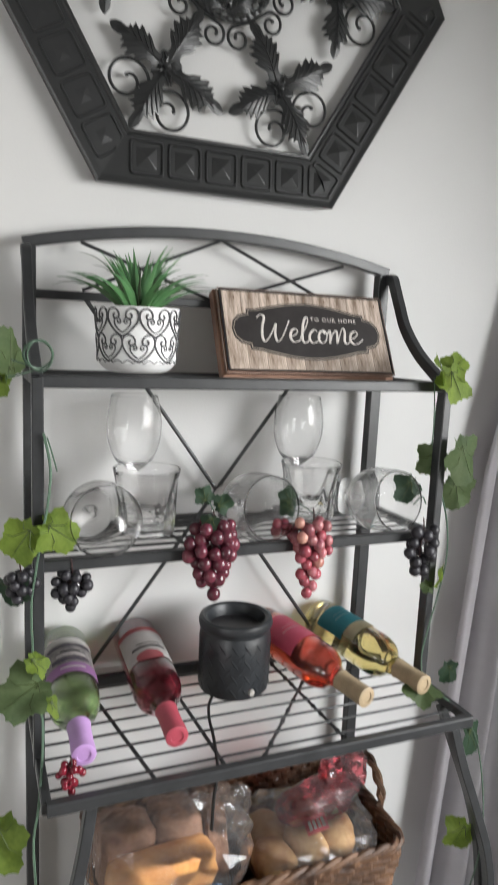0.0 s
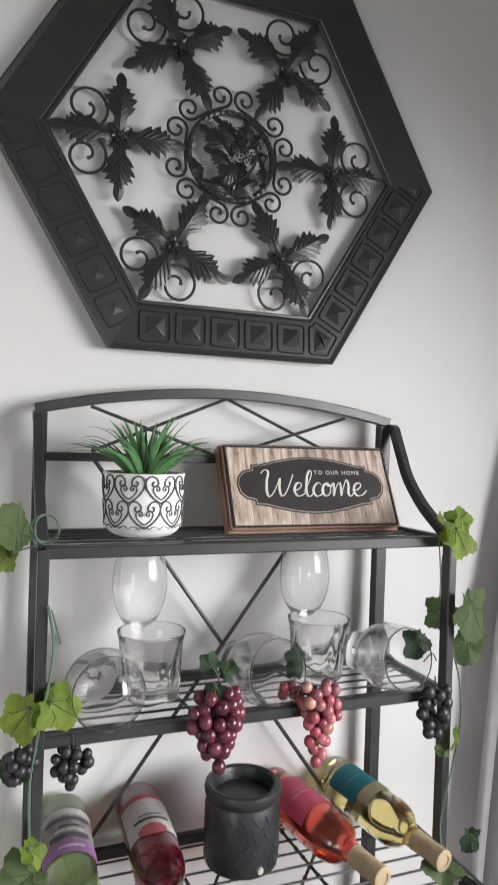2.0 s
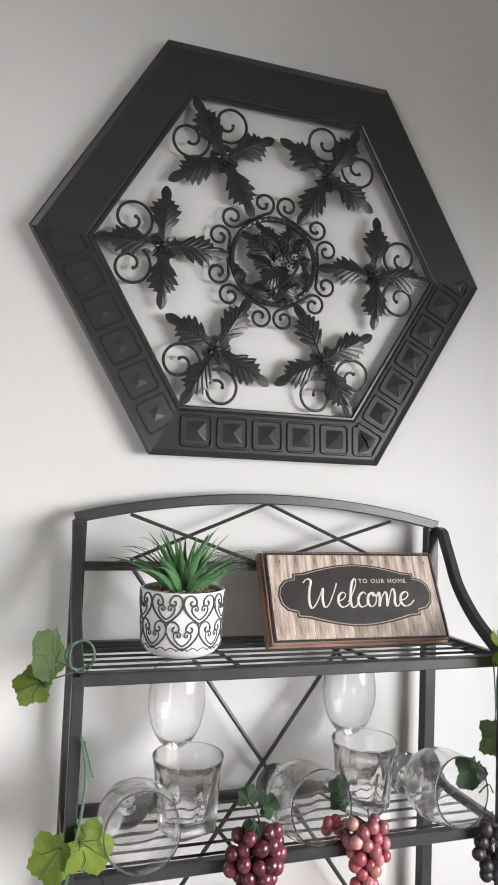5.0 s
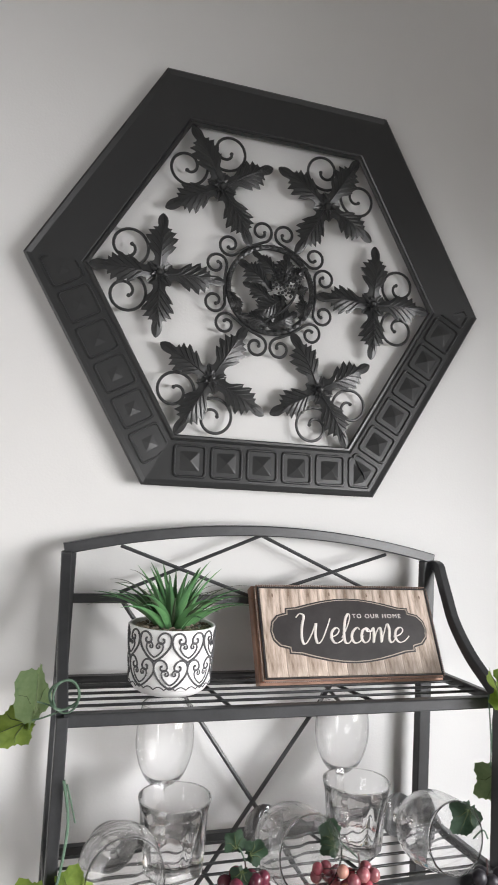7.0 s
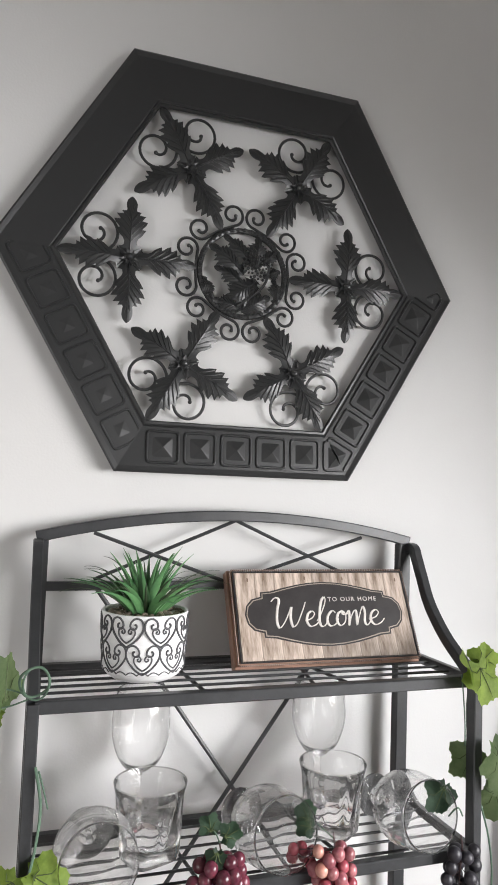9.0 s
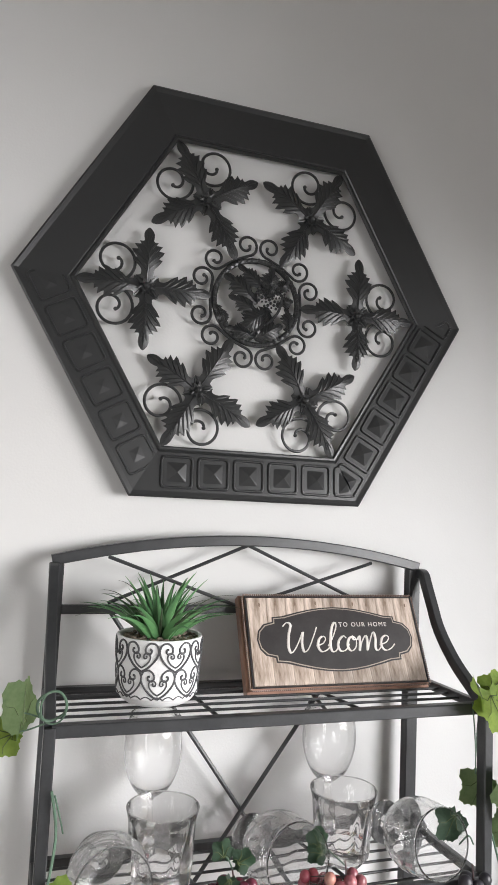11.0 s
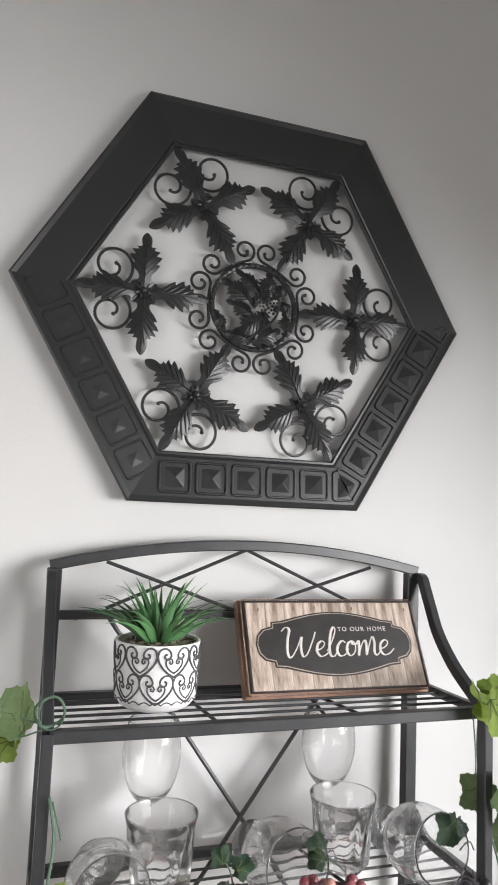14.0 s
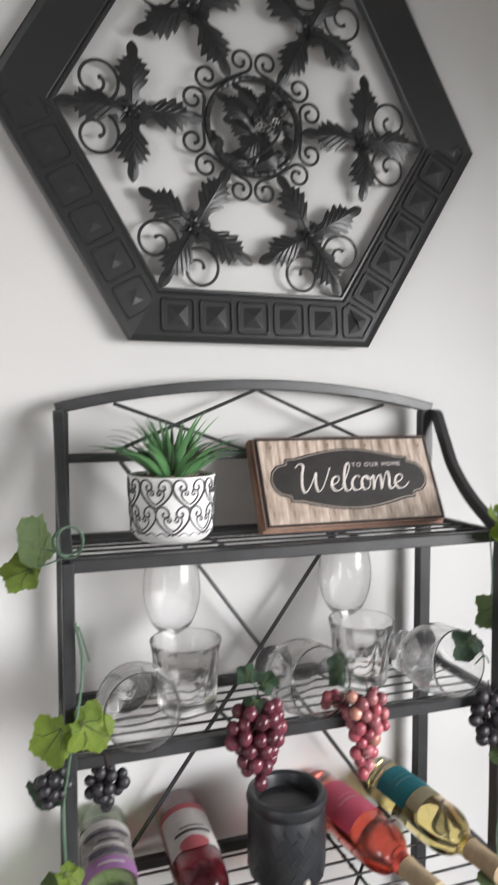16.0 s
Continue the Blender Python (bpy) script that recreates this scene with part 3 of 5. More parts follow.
# the medallion: leaves crossing the ring, a beaded bunch and a beaded stalk
for x0, z0, x1, z1, wide in ((0.015, 0.018, -0.036, 0.062, 0.62), (0.002, -0.001, -0.06, 0.043, 0.8), (0.008, -0.022, -0.05, 0.006, 0.6), (0.023, -0.012, -0.032, -0.052, 0.95), (0.02, 0.01, 0.024, 0.066, 0.75),
                             (0.034, 0.02, 0.056, 0.046, 0.5), (0.036, 0.0, 0.066, 0.012, 0.45), (0.0, -0.064, 0.048, -0.034, 0.75), (0.0, -0.06, -0.052, -0.05, 0.6), (0.06, -0.046, 0.052, -0.002, 0.5), (-0.07, -0.012, -0.05, -0.05, 0.45), (0.02, -0.004, 0.012, -0.05, 0.7)):
    d = math.hypot(x1 - x0, z1 - z0)
    cb, sb = (x1 - x0) / d, (z1 - z0) / d
    again(leaf_a, orn, Matrix(((cb, 0, -sb, x0), (0, 1, 0, -0.002 - 0.003 * rnd.random()), (sb, 0, cb, z0), (0, 0, 0, 1))) @ Matrix.Diagonal((d / 0.11, 1, wide, 1)), "acanthus_leaf")
bm = BM()
for k in range(52):
    a, r = k * 2.4, 0.0265 * math.sqrt((k + 0.5) / 52)
    sphere(bm, (0.024 + r * math.cos(a), -0.026 + 0.2 * r, 0.013 + 0.95 * r * math.sin(a)), rnd.uniform(0.0019, 0.003), 6, 5)
part("grape_relief", bm, BLACK, orn, smooth=True)
bm = BM()
stalk = spline([(0.043, -0.02, 0.012), (0.037, -0.022, -0.012), (0.022, -0.022, -0.032), (-0.01, -0.019, -0.058)], 9)
sweep(bm, stalk, ring_section(0.0022, 6))
for p in stalk:
    sphere(bm, (p.x, p.y - 0.0015, p.z), 0.0026, 6, 5)
part("vine_relief", bm, BLACK, orn, smooth=True)
for o in orn.children:
    if not o.name.startswith("frame_band"):
        o.location.y -= 0.004

# ---- potted succulent ----
PX, PY, PZ = 0.144, -0.150, S1 + 0.0095
pot = thing("potted_succulent", "artificial green succulent in a white pot with dark heart scrolls", "potted plant", pose(PX, PY, PZ, 0, 0, 12))
PP = [(0, 0), (0.037, 0), (0.0415, 0.0015), (0.0475, 0.0055), (0.0515, 0.0105), (0.0525, 0.0122), (0.0540, 0.0130), (0.0562, 0.05), (0.0575, 0.086), (0.0571, 0.0875), (0.054, 0.0875), (0.0532, 0.086), (0.0528, 0.081), (0, 0.081)]
part("planter", lathe(BM(), PP, 56), POT, pot, smooth=True)


def pot_radius(z):
    return 0.0540 + (0.0575 - 0.0540) * min(1.0, (z - 0.013) / 0.06) + 0.0001


HEART = [(0, 0), (0.45, 0.24), (0.85, 0.62), (1.0, 0.98), (0.87, 1.3), (0.55, 1.38), (0.3, 1.24), (0.21, 1.02), (0.35, 0.86), (0.56, 0.92), (0.58, 1.06), (0.47, 1.1)]


def heart_on_pot(z0, w, h, parent):
    bm = BM()
    for sc, dz in ((1.0, 0.0), (0.52, 0.14)):
        for sg in (1, -1):
            pts = []
            for p in spline([(x, 0, y) for x, y in HEART], 4):
                z = z0 + h * (dz + p.z / 1.38 * sc)
                r = pot_radius(z)
                th = sg * p.x * w * sc / r - math.pi / 2
                pts.append((r * math.cos(th), r * math.sin(th), z))
            sweep(bm, pts, ring_section(0.0014 if sc == 1 else 0.0011, 5))
    return part("heart_scroll", bm, POTLINE, parent)


NH = 8
wh = math.pi * 0.056 / NH
h_up, h_lo = heart_on_pot(0.0485, wh, 0.0362, pot), heart_on_pot(0.0145, wh, 0.0362, pot)
h_lo.matrix_local = Matrix.Rotation(math.pi / NH, 4, "Z")
for k in range(1, NH):
    again(h_up, pot, Matrix.Rotation(2 * math.pi * k / NH, 4, "Z"))
    again(h_lo, pot, Matrix.Rotation(2 * math.pi * (k + 0.5) / NH, 4, "Z"))
bm = BM()
sweep(bm, [(pot_radius(0.014) * math.cos(a), pot_radius(0.014) * math.sin(a), 0.0135 + 0.0035 * abs(math.sin(a * NH * 1.5))) for a in [2 * math.pi * k / 192 for k in range(192)]], ring_section(0.0009, 5), closed=True)
part("scalloped_border", bm, POTLINE, pot)
bm = BM()
rnd = random.Random(11)
for k in range(150):
    r, th = 0.05 * math.sqrt(rnd.random()), rnd.uniform(0, 6.283)
    bmesh.ops.create_icosphere(bm, subdivisions=1, radius=rnd.uniform(0.002, 0.0042), matrix=Matrix.Translation((r * math.cos(th), r * math.sin(th), 0.0825 + rnd.uniform(0, 0.006) * (1 - r / 0.06))) @ Matrix.Diagonal((1.2, 0.9, 0.7, 1)))
tagged(part("gravel", bm, PEBBLE, pot), "small brown pebbles covering the soil", kind="stuff")


def blade(length, width, bend, seed, thin=False):
    """A fleshy pointed leaf that rises and bends outward along +x."""
    rnd = random.Random(seed)
    bm = BM()
    n = 12
    rows = []
    x = z = 0.0
    tilt = radians(rnd.uniform(66, 84))
    for i in range(n + 1):
        s = i / n
        w = width * (1 - s ** (1.6 if not thin else 1.1)) * (0.75 + 0.5 * math.sin(math.pi * min(s * 1.6, 1))) + 0.0003
        a = tilt - bend * s ** 1.2
        tx, tz = math.cos(a), math.sin(a)
        rows.append([bm.verts.new((x - tz * d, y * w, z + tx * d)) for y, d in ((-1, 0.35 * w), (0, -0.25 * w), (1, 0.35 * w), (0.5, -0.35 * w), (0, -0.6 * w), (-0.5, -0.35 * w))])
        x, z = x + tx * length / n, z + tz * length / n
    for a, b in zip(rows, rows[1:]):
        for k in range(6):
            bm.faces.new((a[k], a[(k + 1) % 6], b[(k + 1) % 6], b[k]))
    bm.faces.new(rows[0])
    bm.faces.new(rows[-1][::-1])
    return bm


kinds = [part("succulent_leaf", blade(0.088, 0.0078, 0.35, 1), SUCC, pot, smooth=True), part("succulent_leaf", blade(0.100, 0.0068, 0.6, 2), SUCC, pot, smooth=True), part("succulent_leaf", blade(0.108, 0.0052, 0.95, 3), SUCC, pot, smooth=True), part("succulent_leaf", blade(0.118, 0.0021, 1.35, 4, True), SUCCTIP, pot, smooth=True)]
rnd = random.Random(7)
for k in range(72):
    j = (0 if k < 12 else 1 if k < 30 else 2 if k < 50 else 3)
    th = k * 137.5 + rnd.uniform(-12, 12)
    lean = -7 + 0.66 * k if j < 3 else rnd.uniform(0, 18)
    base = 0.004 + 0.00016 * k
    m = Matrix.Rotation(radians(th), 4, "Z") @ Matrix.Translation((base, 0, 0.074)) @ Matrix.Rotation(radians(lean), 4, "Y") @ Matrix.Scale(rnd.uniform(0.85, 1.12), 4)
    if k in (0, 12, 30, 50):
        kinds[j].matrix_local = m
    else:
        again(kinds[j], pot, m)

# ---- welcome sign ----
SW, SH, LEANS = 0.292, 0.146, 27.0
sign = thing("welcome_sign", "barnwood welcome sign in a copper beaded frame leaning on the rack", "sign", pose(0.435, -0.128, S1 + 0.0125, -LEANS, 0, 0) @ Matrix.Diagonal((1, 1, 0.945, 1)))
# local: x along, z up the face, -y out of the face
part("backing_board", box(BM(), -SW / 2 - 0.006, SW / 2 + 0.006, 0.012, 0.030, -0.006, SH + 0.006, 0.0015), COPPER, sign, "aged copper coloured stepped frame")
part("frame_step", box(BM(), -SW / 2 - 0.002, SW / 2 + 0.002, 0.004, 0.012, -0.002, SH + 0.002, 0.0012), COPPER, sign)
def slab(outline, y0, y1, dz):
    bm = BM()
    f = [bm.verts.new((x, y0, z + dz)) for x, z in outline]
    g = [bm.verts.new((x, y1, z + dz)) for x, z in outline]
    bm.faces.new(f)
    bm.faces.new(g[::-1])
    for i in range(len(f)):
        bm.faces.new((f[i], f[i - 1], g[i - 1], g[i]))
    return bm


NP = 9
pw = (SW - 0.006) / NP
for k in range(NP):
    bm = box(BM(), -pw / 2 + 0.0003, pw / 2 - 0.0003, -0.001, 0.004, 0.003, SH - 0.003)
    o = part("plank", bm, PLANKS[0], sign) if k == 0 else new("plank", o.data)
    o.parent = sign
    o.matrix_local = pose(-SW / 2 + 0.003 + pw * (k + 0.5), 0, 0)
    kx, kz = -SW / 2 + 0.003 + pw * (k + 0.5) + random.uniform(-0.006, 0.006), SH - random.uniform(0.01, 0.016)
    part("knot", slab([(kx + 0.0014 * math.cos(a * 0.785), kz + 0.0036 * math.sin(a * 0.785)) for a in range(8)], -0.0013, 0, 0), KNOT, sign)
for a in (((-SW / 2, 0.001), (SW / 2, 0.001)), ((-SW / 2, SH - 0.001), (SW / 2, SH - 0.001)), ((-SW / 2 + 0.001, 0), (-SW / 2 + 0.001, SH)), ((SW / 2 - 0.001, 0), (SW / 2 - 0.001, SH))):
    bm = BM()
    (x0, z0), (x1, z1) = a
    sweep(bm, [(x0, 0.0, z0), (x1, 0.0, z1)], bar_section(0.0024, 0.003, 0.0006))
    part("dark_edge", bm, SIGNBLACK, sign)
    bm = BM()
    n = int(math.hypot(x1 - x0, z1 - z0) / 0.0031)
    out = Vector((x0 + x1, 0, z0 + z1 - SH)).normalized() * 0.0042
    for i in range(n + 1):
        bmesh.ops.create_icosphere(bm, subdivisions=1, radius=0.00165, matrix=Matrix.Translation((x0 + (x1 - x0) * i / n + out.x, 0.0022, z0 + (z1 - z0) * i / n + out.z)))
    tagged(part("beading", bm, BEAD, sign), "row of tiny copper beads", kind="stuff")


def plaque(grow):
    """The outline of the oval plaque with notched shoulders."""
    a, b, e = 0.127 + grow, 0.0475 + grow, 0.0235 + grow
    up = [(-a, 0.0), (-a + 0.003, e * 0.5), (-a + 0.012, e * 0.86), (-a + 0.027, e), (-a + 0.0275, e + 0.0075), (-a + 0.044, e + 0.009)]
    up += [(-a + 0.044 + (a - 0.044) * t, e + 0.009 + (b - e - 0.009) * math.sin(t * math.pi / 2)) for t in (0.25, 0.5, 0.75, 1.0)]
    up += [(-x, z) for x, z in up[-2::-1]]
    return up + [(x, -z) for x, z in up[-2:0:-1]]


part("plaque_border", slab(plaque(0.0055), -0.0016, 0, SH / 2 + 0.001), SIGNBLACK, sign)
part("plaque_border", slab(plaque(0.0034), -0.0019, 0, SH / 2 + 0.001), SIGNLINE, sign)
part("plaque_panel", slab(plaque(0.0020), -0.0023, 0, SH / 2 + 0.001), SIGNBLACK, sign, "black plaque with white brush lettering")
LETTERS = {
    "W": [(-0.12, 1.35), (0.02, 1.55), (0.16, 1.42), (0.1, 0.9), (0.1, 0.3), (0.2, 0.0), (0.36, 0.25), (0.52, 0.75), (0.6, 1.05), (0.58, 0.5), (0.66, 0.05), (0.82, 0.2), (1.0, 0.8), (1.12, 1.3)],
    "e": [(0, 0.32), (0.25, 0.45), (0.36, 0.68), (0.26, 0.82), (0.1, 0.66), (0.06, 0.3), (0.2, 0.04), (0.42, 0.12), (0.58, 0.36)],
    "l": [(0, 0.3), (0.2, 0.75), (0.36, 1.3), (0.32, 1.55), (0.18, 1.3), (0.1, 0.6), (0.14, 0.1), (0.3, 0.03), (0.46, 0.3)],
    "c": [(0.42, 0.7), (0.3, 0.82), (0.12, 0.62), (0.06, 0.3), (0.18, 0.04), (0.4, 0.1), (0.55, 0.4)],
    "o": [(0.3, 0.8), (0.12, 0.66), (0.06, 0.3), (0.2, 0.04), (0.4, 0.2), (0.44, 0.6), (0.3, 0.8), (0.34, 0.62), (0.6, 0.66)],
    "m": [(0, 0.6), (0.1, 0.8), (0.12, 0.5), (0.1, 0.02), (0.2, 0.5), (0.34, 0.82), (0.4, 0.6), (0.4, 0.04), (0.5, 0.5), (0.64, 1.0), (0.72, 0.7), (0.7, 0.2), (0.8, 0.03), (0.94, 0.25)],
}
for ch, xw, wide in (("W", -0.0895, 0.0455), ("e", -0.039, 0.0425), ("l", -0.0195, 0.0395), ("c", -0.005, 0.0395), ("o", 0.0115, 0.0395), ("m", 0.0297, 0.0455), ("e", 0.0695, 0.0465)):
    pts = LETTERS[ch]
    bm = BM()
    path = spline([(xw + x * wide + 0.004 * z, -0.0026, 0.052 + z * 0.0315) for x, z in pts], 6)
    sizes = [0.75 + 0.9 * max(0.0, -(path[min(i + 1, len(path) - 1)] - path[max(i - 1, 0)]).normalized().z) for i in range(len(path))]
    sweep(bm, path, [(0.00135 * math.cos(a), 0.0005 * math.sin(a)) for a in (0, 1.05, 2.1, 3.14, 4.19, 5.24)], normal=(1, 0, 0.25), sizes=sizes)
    part("letter", bm, CHALK, sign, "white brush letter " + ch)
fc = bpy.data.curves.new("small_words", "FONT")
fc.body, fc.size, fc.extrude, fc.align_x, fc.space_character = "TO OUR HOME", 0.0102, 0.0003, "LEFT", 1.27
tmp = bpy.data.objects.new("tmp", fc)
scene.collection.objects.link(tmp)
me = bpy.data.meshes.new_from_object(tmp)
bpy.data.objects.remove(tmp)
me.materials.append(CHALK)
words = new("small_lettering", me)
words.parent = sign
words.matrix_local = pose(0.005, -0.0027, 0.0935, 90, 0, 0)

# ---- glasses on the middle shelf ----
ST = S2 + 0.0095


EGG = [(0.28, 0.04), (0.5, 0.1), (0.73, 0.21), (0.9, 0.36), (0.99, 0.52), (0.99, 0.66), (0.95, 0.8)]
ROUND = [(0.34, 0.035), (0.58, 0.09), (0.8, 0.2), (0.94, 0.34), (1.0, 0.5), (0.985, 0.66), (0.955, 0.82)]


def wine_glass_meshes(R, rim, H, stem_h, shape, foot_r):
    """Bowl, stem and foot of a stemmed glass; R widest radius, rim radius, H height."""
    h0 = stem_h
    b = H - h0
    out = spline([(0.0046, 0, h0 + 0.0006)] + [(R * r, 0, h0 + z * b) for r, z in shape] + [(rim, 0, H)], 3)
    out = [(p.x, p.z) for p in out]
    w = 0.0009
    inn = [(max(r - w, 0.0001), z + w + 0.008 * max(0.0, 1 - (z - h0) / (0.2 * b))) for r, z in out[1:-1]]
    bowl = lathe(BM(), [(0, h0)] + out + [(rim - 0.0005, H + 0.0005), (rim - w, H - 0.0002)] + inn[::-1] + [(0, inn[0][1])], 56)
    stm = lathe(BM(), [(0, 0.0035), (0.012, 0.0052), (0.007, 0.009), (0.0044, 0.014), (0.0036, 0.5 * h0), (0.0038, h0 - 0.008), (0.005, h0 - 0.0005), (0, h0 - 0.0004)], 20)
    foot = lathe(BM(), [(0, 0), (foot_r - 0.0015, 0.0), (foot_r, 0.0010), (foot_r - 0.0015, 0.0018), (0.012, 0.0045), (0.011, 0.0032), (0, 0.0032)], 40)
    return bowl, stm, foot


def wine_glass(label, m, data=None, size=(0.0422, 0.0355, 0.194, 0.073, EGG, 0.037)):
    g = thing("wine_glass", label, "wine glass", m, "glasses on the wire shelf")
    if data is None:
        return [part(n, b, GLASS, g, smooth=True).data for n, b in zip(("bowl", "stem", "foot"), wine_glass_meshes(*size))]
    for n, d in zip(("bowl", "stem", "foot"), data):
        o = new(n, d)
        o.parent = g
    return data


gd = wine_glass("clear stemmed wine glass standing upright on the wire shelf", pose(0.160, -0.068, ST))
wine_glass("clear stemmed wine glass standing upright behind a tumbler", pose(0.441, -0.066, ST), gd)
big = None
for rim, yaw, lab in (((0.0865, -0.256, 1.2875), 1, "short clear wine glass lying on its side by the vine"), ((0.321, -0.246, 1.2895), 9, "short clear wine glass lying on its side between grape bunches"), ((0.532, -0.246, 1.2895), 7, "short clear wine glass lying on its side by dark grapes")):
    H = 0.132
    rim = Vector(rim)
    base = rim - H * Vector((math.sin(radians(yaw)), -math.cos(radians(yaw)), 0.0))
    base.z = ST + 0.0295
    z = (rim - base).normalized()
    x = Vector((0, 0, 1)).cross(z).normalized()
    y = z.cross(x)
    big = wine_glass(lab, Matrix(((x.x, y.x, z.x, base.x), (x.y, y.y, z.y, base.y), (x.z, y.z, z.z, base.z), (0, 0, 0, 1))), big, (0.0505, 0.0458, H, 0.030, ROUND, 0.031))


def tumbler_mesh():
    """A heavy tumbler: square-ish foot that turns into a round rim, with pressed flats."""
    bm = BM()
    n = 72

    def sup(th, r, sq):
        c, s = abs(math.cos(th)), abs(math.sin(th))
        p = 2 + 5 * sq
        return r / (c ** p + s ** p) ** (1 / p)
    prof = [(0.0, 0.0), (0.03, 0.0), (0.033, 0.002), (0.0345, 0.01), (0.0365, 0.03), (0.04, 0.055), (0.0445, 0.078), (0.0478, 0.091), (0.0476, 0.0919), (0.0470, 0.0919), (0.0467, 0.091), (0.0430, 0.078), (0.0378, 0.055), (0.0325, 0.032), (0.0285, 0.022), (0.02, 0.019), (0, 0.018)]
    rings = []
    for i, (r, z) in enumerate(prof):
        sq = max(0.0, 1 - z / 0.07) * (0.5 if i < 8 else 0.2)
        if r == 0:
            rings.append([bm.verts.new((0, 0, z))])
            continue
        row = []
        for k in range(n):
            th = 2 * math.pi * k / n
            wav = 0.0006 * math.cos(12 * th + 1.2) * math.sin(math.pi * min(1, z / 0.085)) * (1 if i < 9 else -0.8)
            q = sup(th, r, sq) + wav
            row.append(bm.verts.new((q * math.cos(th + z * 1.2), q * math.sin(th + z * 1.2), z)))
        rings.append(row)
    for a, b in zip(rings, rings[1:]):
        for k in range(n):
            q = [a[k % len(a)], a[(k + 1) % len(a)], b[(k + 1) % len(b)], b[k % len(b)]]
            q = [v for i, v in enumerate(q) if v not in q[:i]]
            bm.faces.new(q)
    return bm


t1 = thing("tumbler", "heavy clear glass tumbler with a square foot", "glass", pose(0.162, -0.148, ST, 0, 0, 20) @ Matrix.Diagonal((1.02, 1.02, 1.05, 1)), "glasses on the wire shelf")
tm = part("glass_body", tumbler_mesh(), THICK, t1, smooth=True)
t2 = thing("tumbler", "heavy clear glass tumbler with a square foot", "glass", pose(0.430, -0.144, ST, 0, 0, 38) @ Matrix.Diagonal((1.02, 1.02, 1.05, 1)), "glasses on the wire shelf")
o = new("glass_body", tm.data)
o.parent = t2
bm = BM()
sweep(bm, [(0.0471 * math.cos(2 * math.pi * k / 64), 0.0471 * math.sin(2 * math.pi * k / 64), 0.0921) for k in range(64)], ring_section(0.0009, 6), closed=True)
tr = part("rim", bm, THICK, t1, "rounded glass rim", smooth=True)
o = new("rim", tr.data)
o.parent = t2

# ---- wax warmer and bottles on the counter ----
CT = S3 + 0.003
warm = thing("wax_warmer", "black ceramic wax warmer with leaf relief standing on the counter", "wax warmer", pose(0.318, -0.128, CT) @ Matrix.Diagonal((1, 1, 0.95, 1)))
part("body", lathe(BM(), [(0, 0), (0.052, 0), (0.056, 0.003), (0.0575, 0.012), (0.058, 0.06), (0.0575, 0.098), (0.055, 0.104), (0.0548, 0.107), (0.0585, 0.112), (0.060, 0.119), (0.058, 0.127), (0.053, 0.1285), (0.048, 0.126), (0.045, 0.116), (0.043, 0.108), (0, 0.106)], 48), WARMER, warm, smooth=True)
part("wax", lathe(BM(), [(0, 0.1085), (0.0425, 0.1085), (0.0428, 0.1078)], 32), WAX, warm, "dark melted wax in the dish")
leafr = None
for row in range(7):
    for k in range(18):
        bm = None
        m = Matrix.Rotation(radians(20 * k + 10 * (row % 2)), 4, "Z") @ Matrix.Translation((0, -0.0582, 0.014 + 0.0128 * row)) @ Matrix.Rotation(radians(35 if row % 2 else -35), 4, "Y")
        if leafr is None:
            bm = BM()
            bmesh.ops.create_uvsphere(bm, u_segments=8, v_segments=6, radius=1.0, matrix=Matrix.Diagonal((0.0021, 0.0003, 0.0095, 1)))
            leafr = part("relief_leaf", bm, WARMER, warm, smooth=True)
            leafr.matrix_local = m
        else:
            again(leafr, warm, m)
bm = BM()
lathe(bm, [(0, -0.002), (0.0055, -0.002), (0.0055, 0.002), (0.0045, 0.004), (0, 0.0045)], 14)
kn = part("switch_knob", bm, mat("worn_cream_knob", (0.5, 0.48, 0.44), 0.4), warm, "small pale round switch")
kn.matrix_local = Matrix.Rotation(radians(8), 4, "Z") @ Matrix.Translation((0.0, -0.058, 0.016)) @ Matrix.Rotation(radians(90), 4, "X")
bm = BM()
sweep(bm, spline([(-0.044, -0.03, 0.006), (-0.056, -0.045, -0.0), (-0.068, -0.08, -0.0005), (-0.078, -0.13, 0.0), (-0.09, -0.18, -0.001), (-0.095, -0.198, -0.01), (-0.096, -0.19, -0.05), (-0.09, -0.17, -0.12)], 6), ring_section(0.0024, 6))
part("power_cord", bm, CORD, warm, smooth=True)


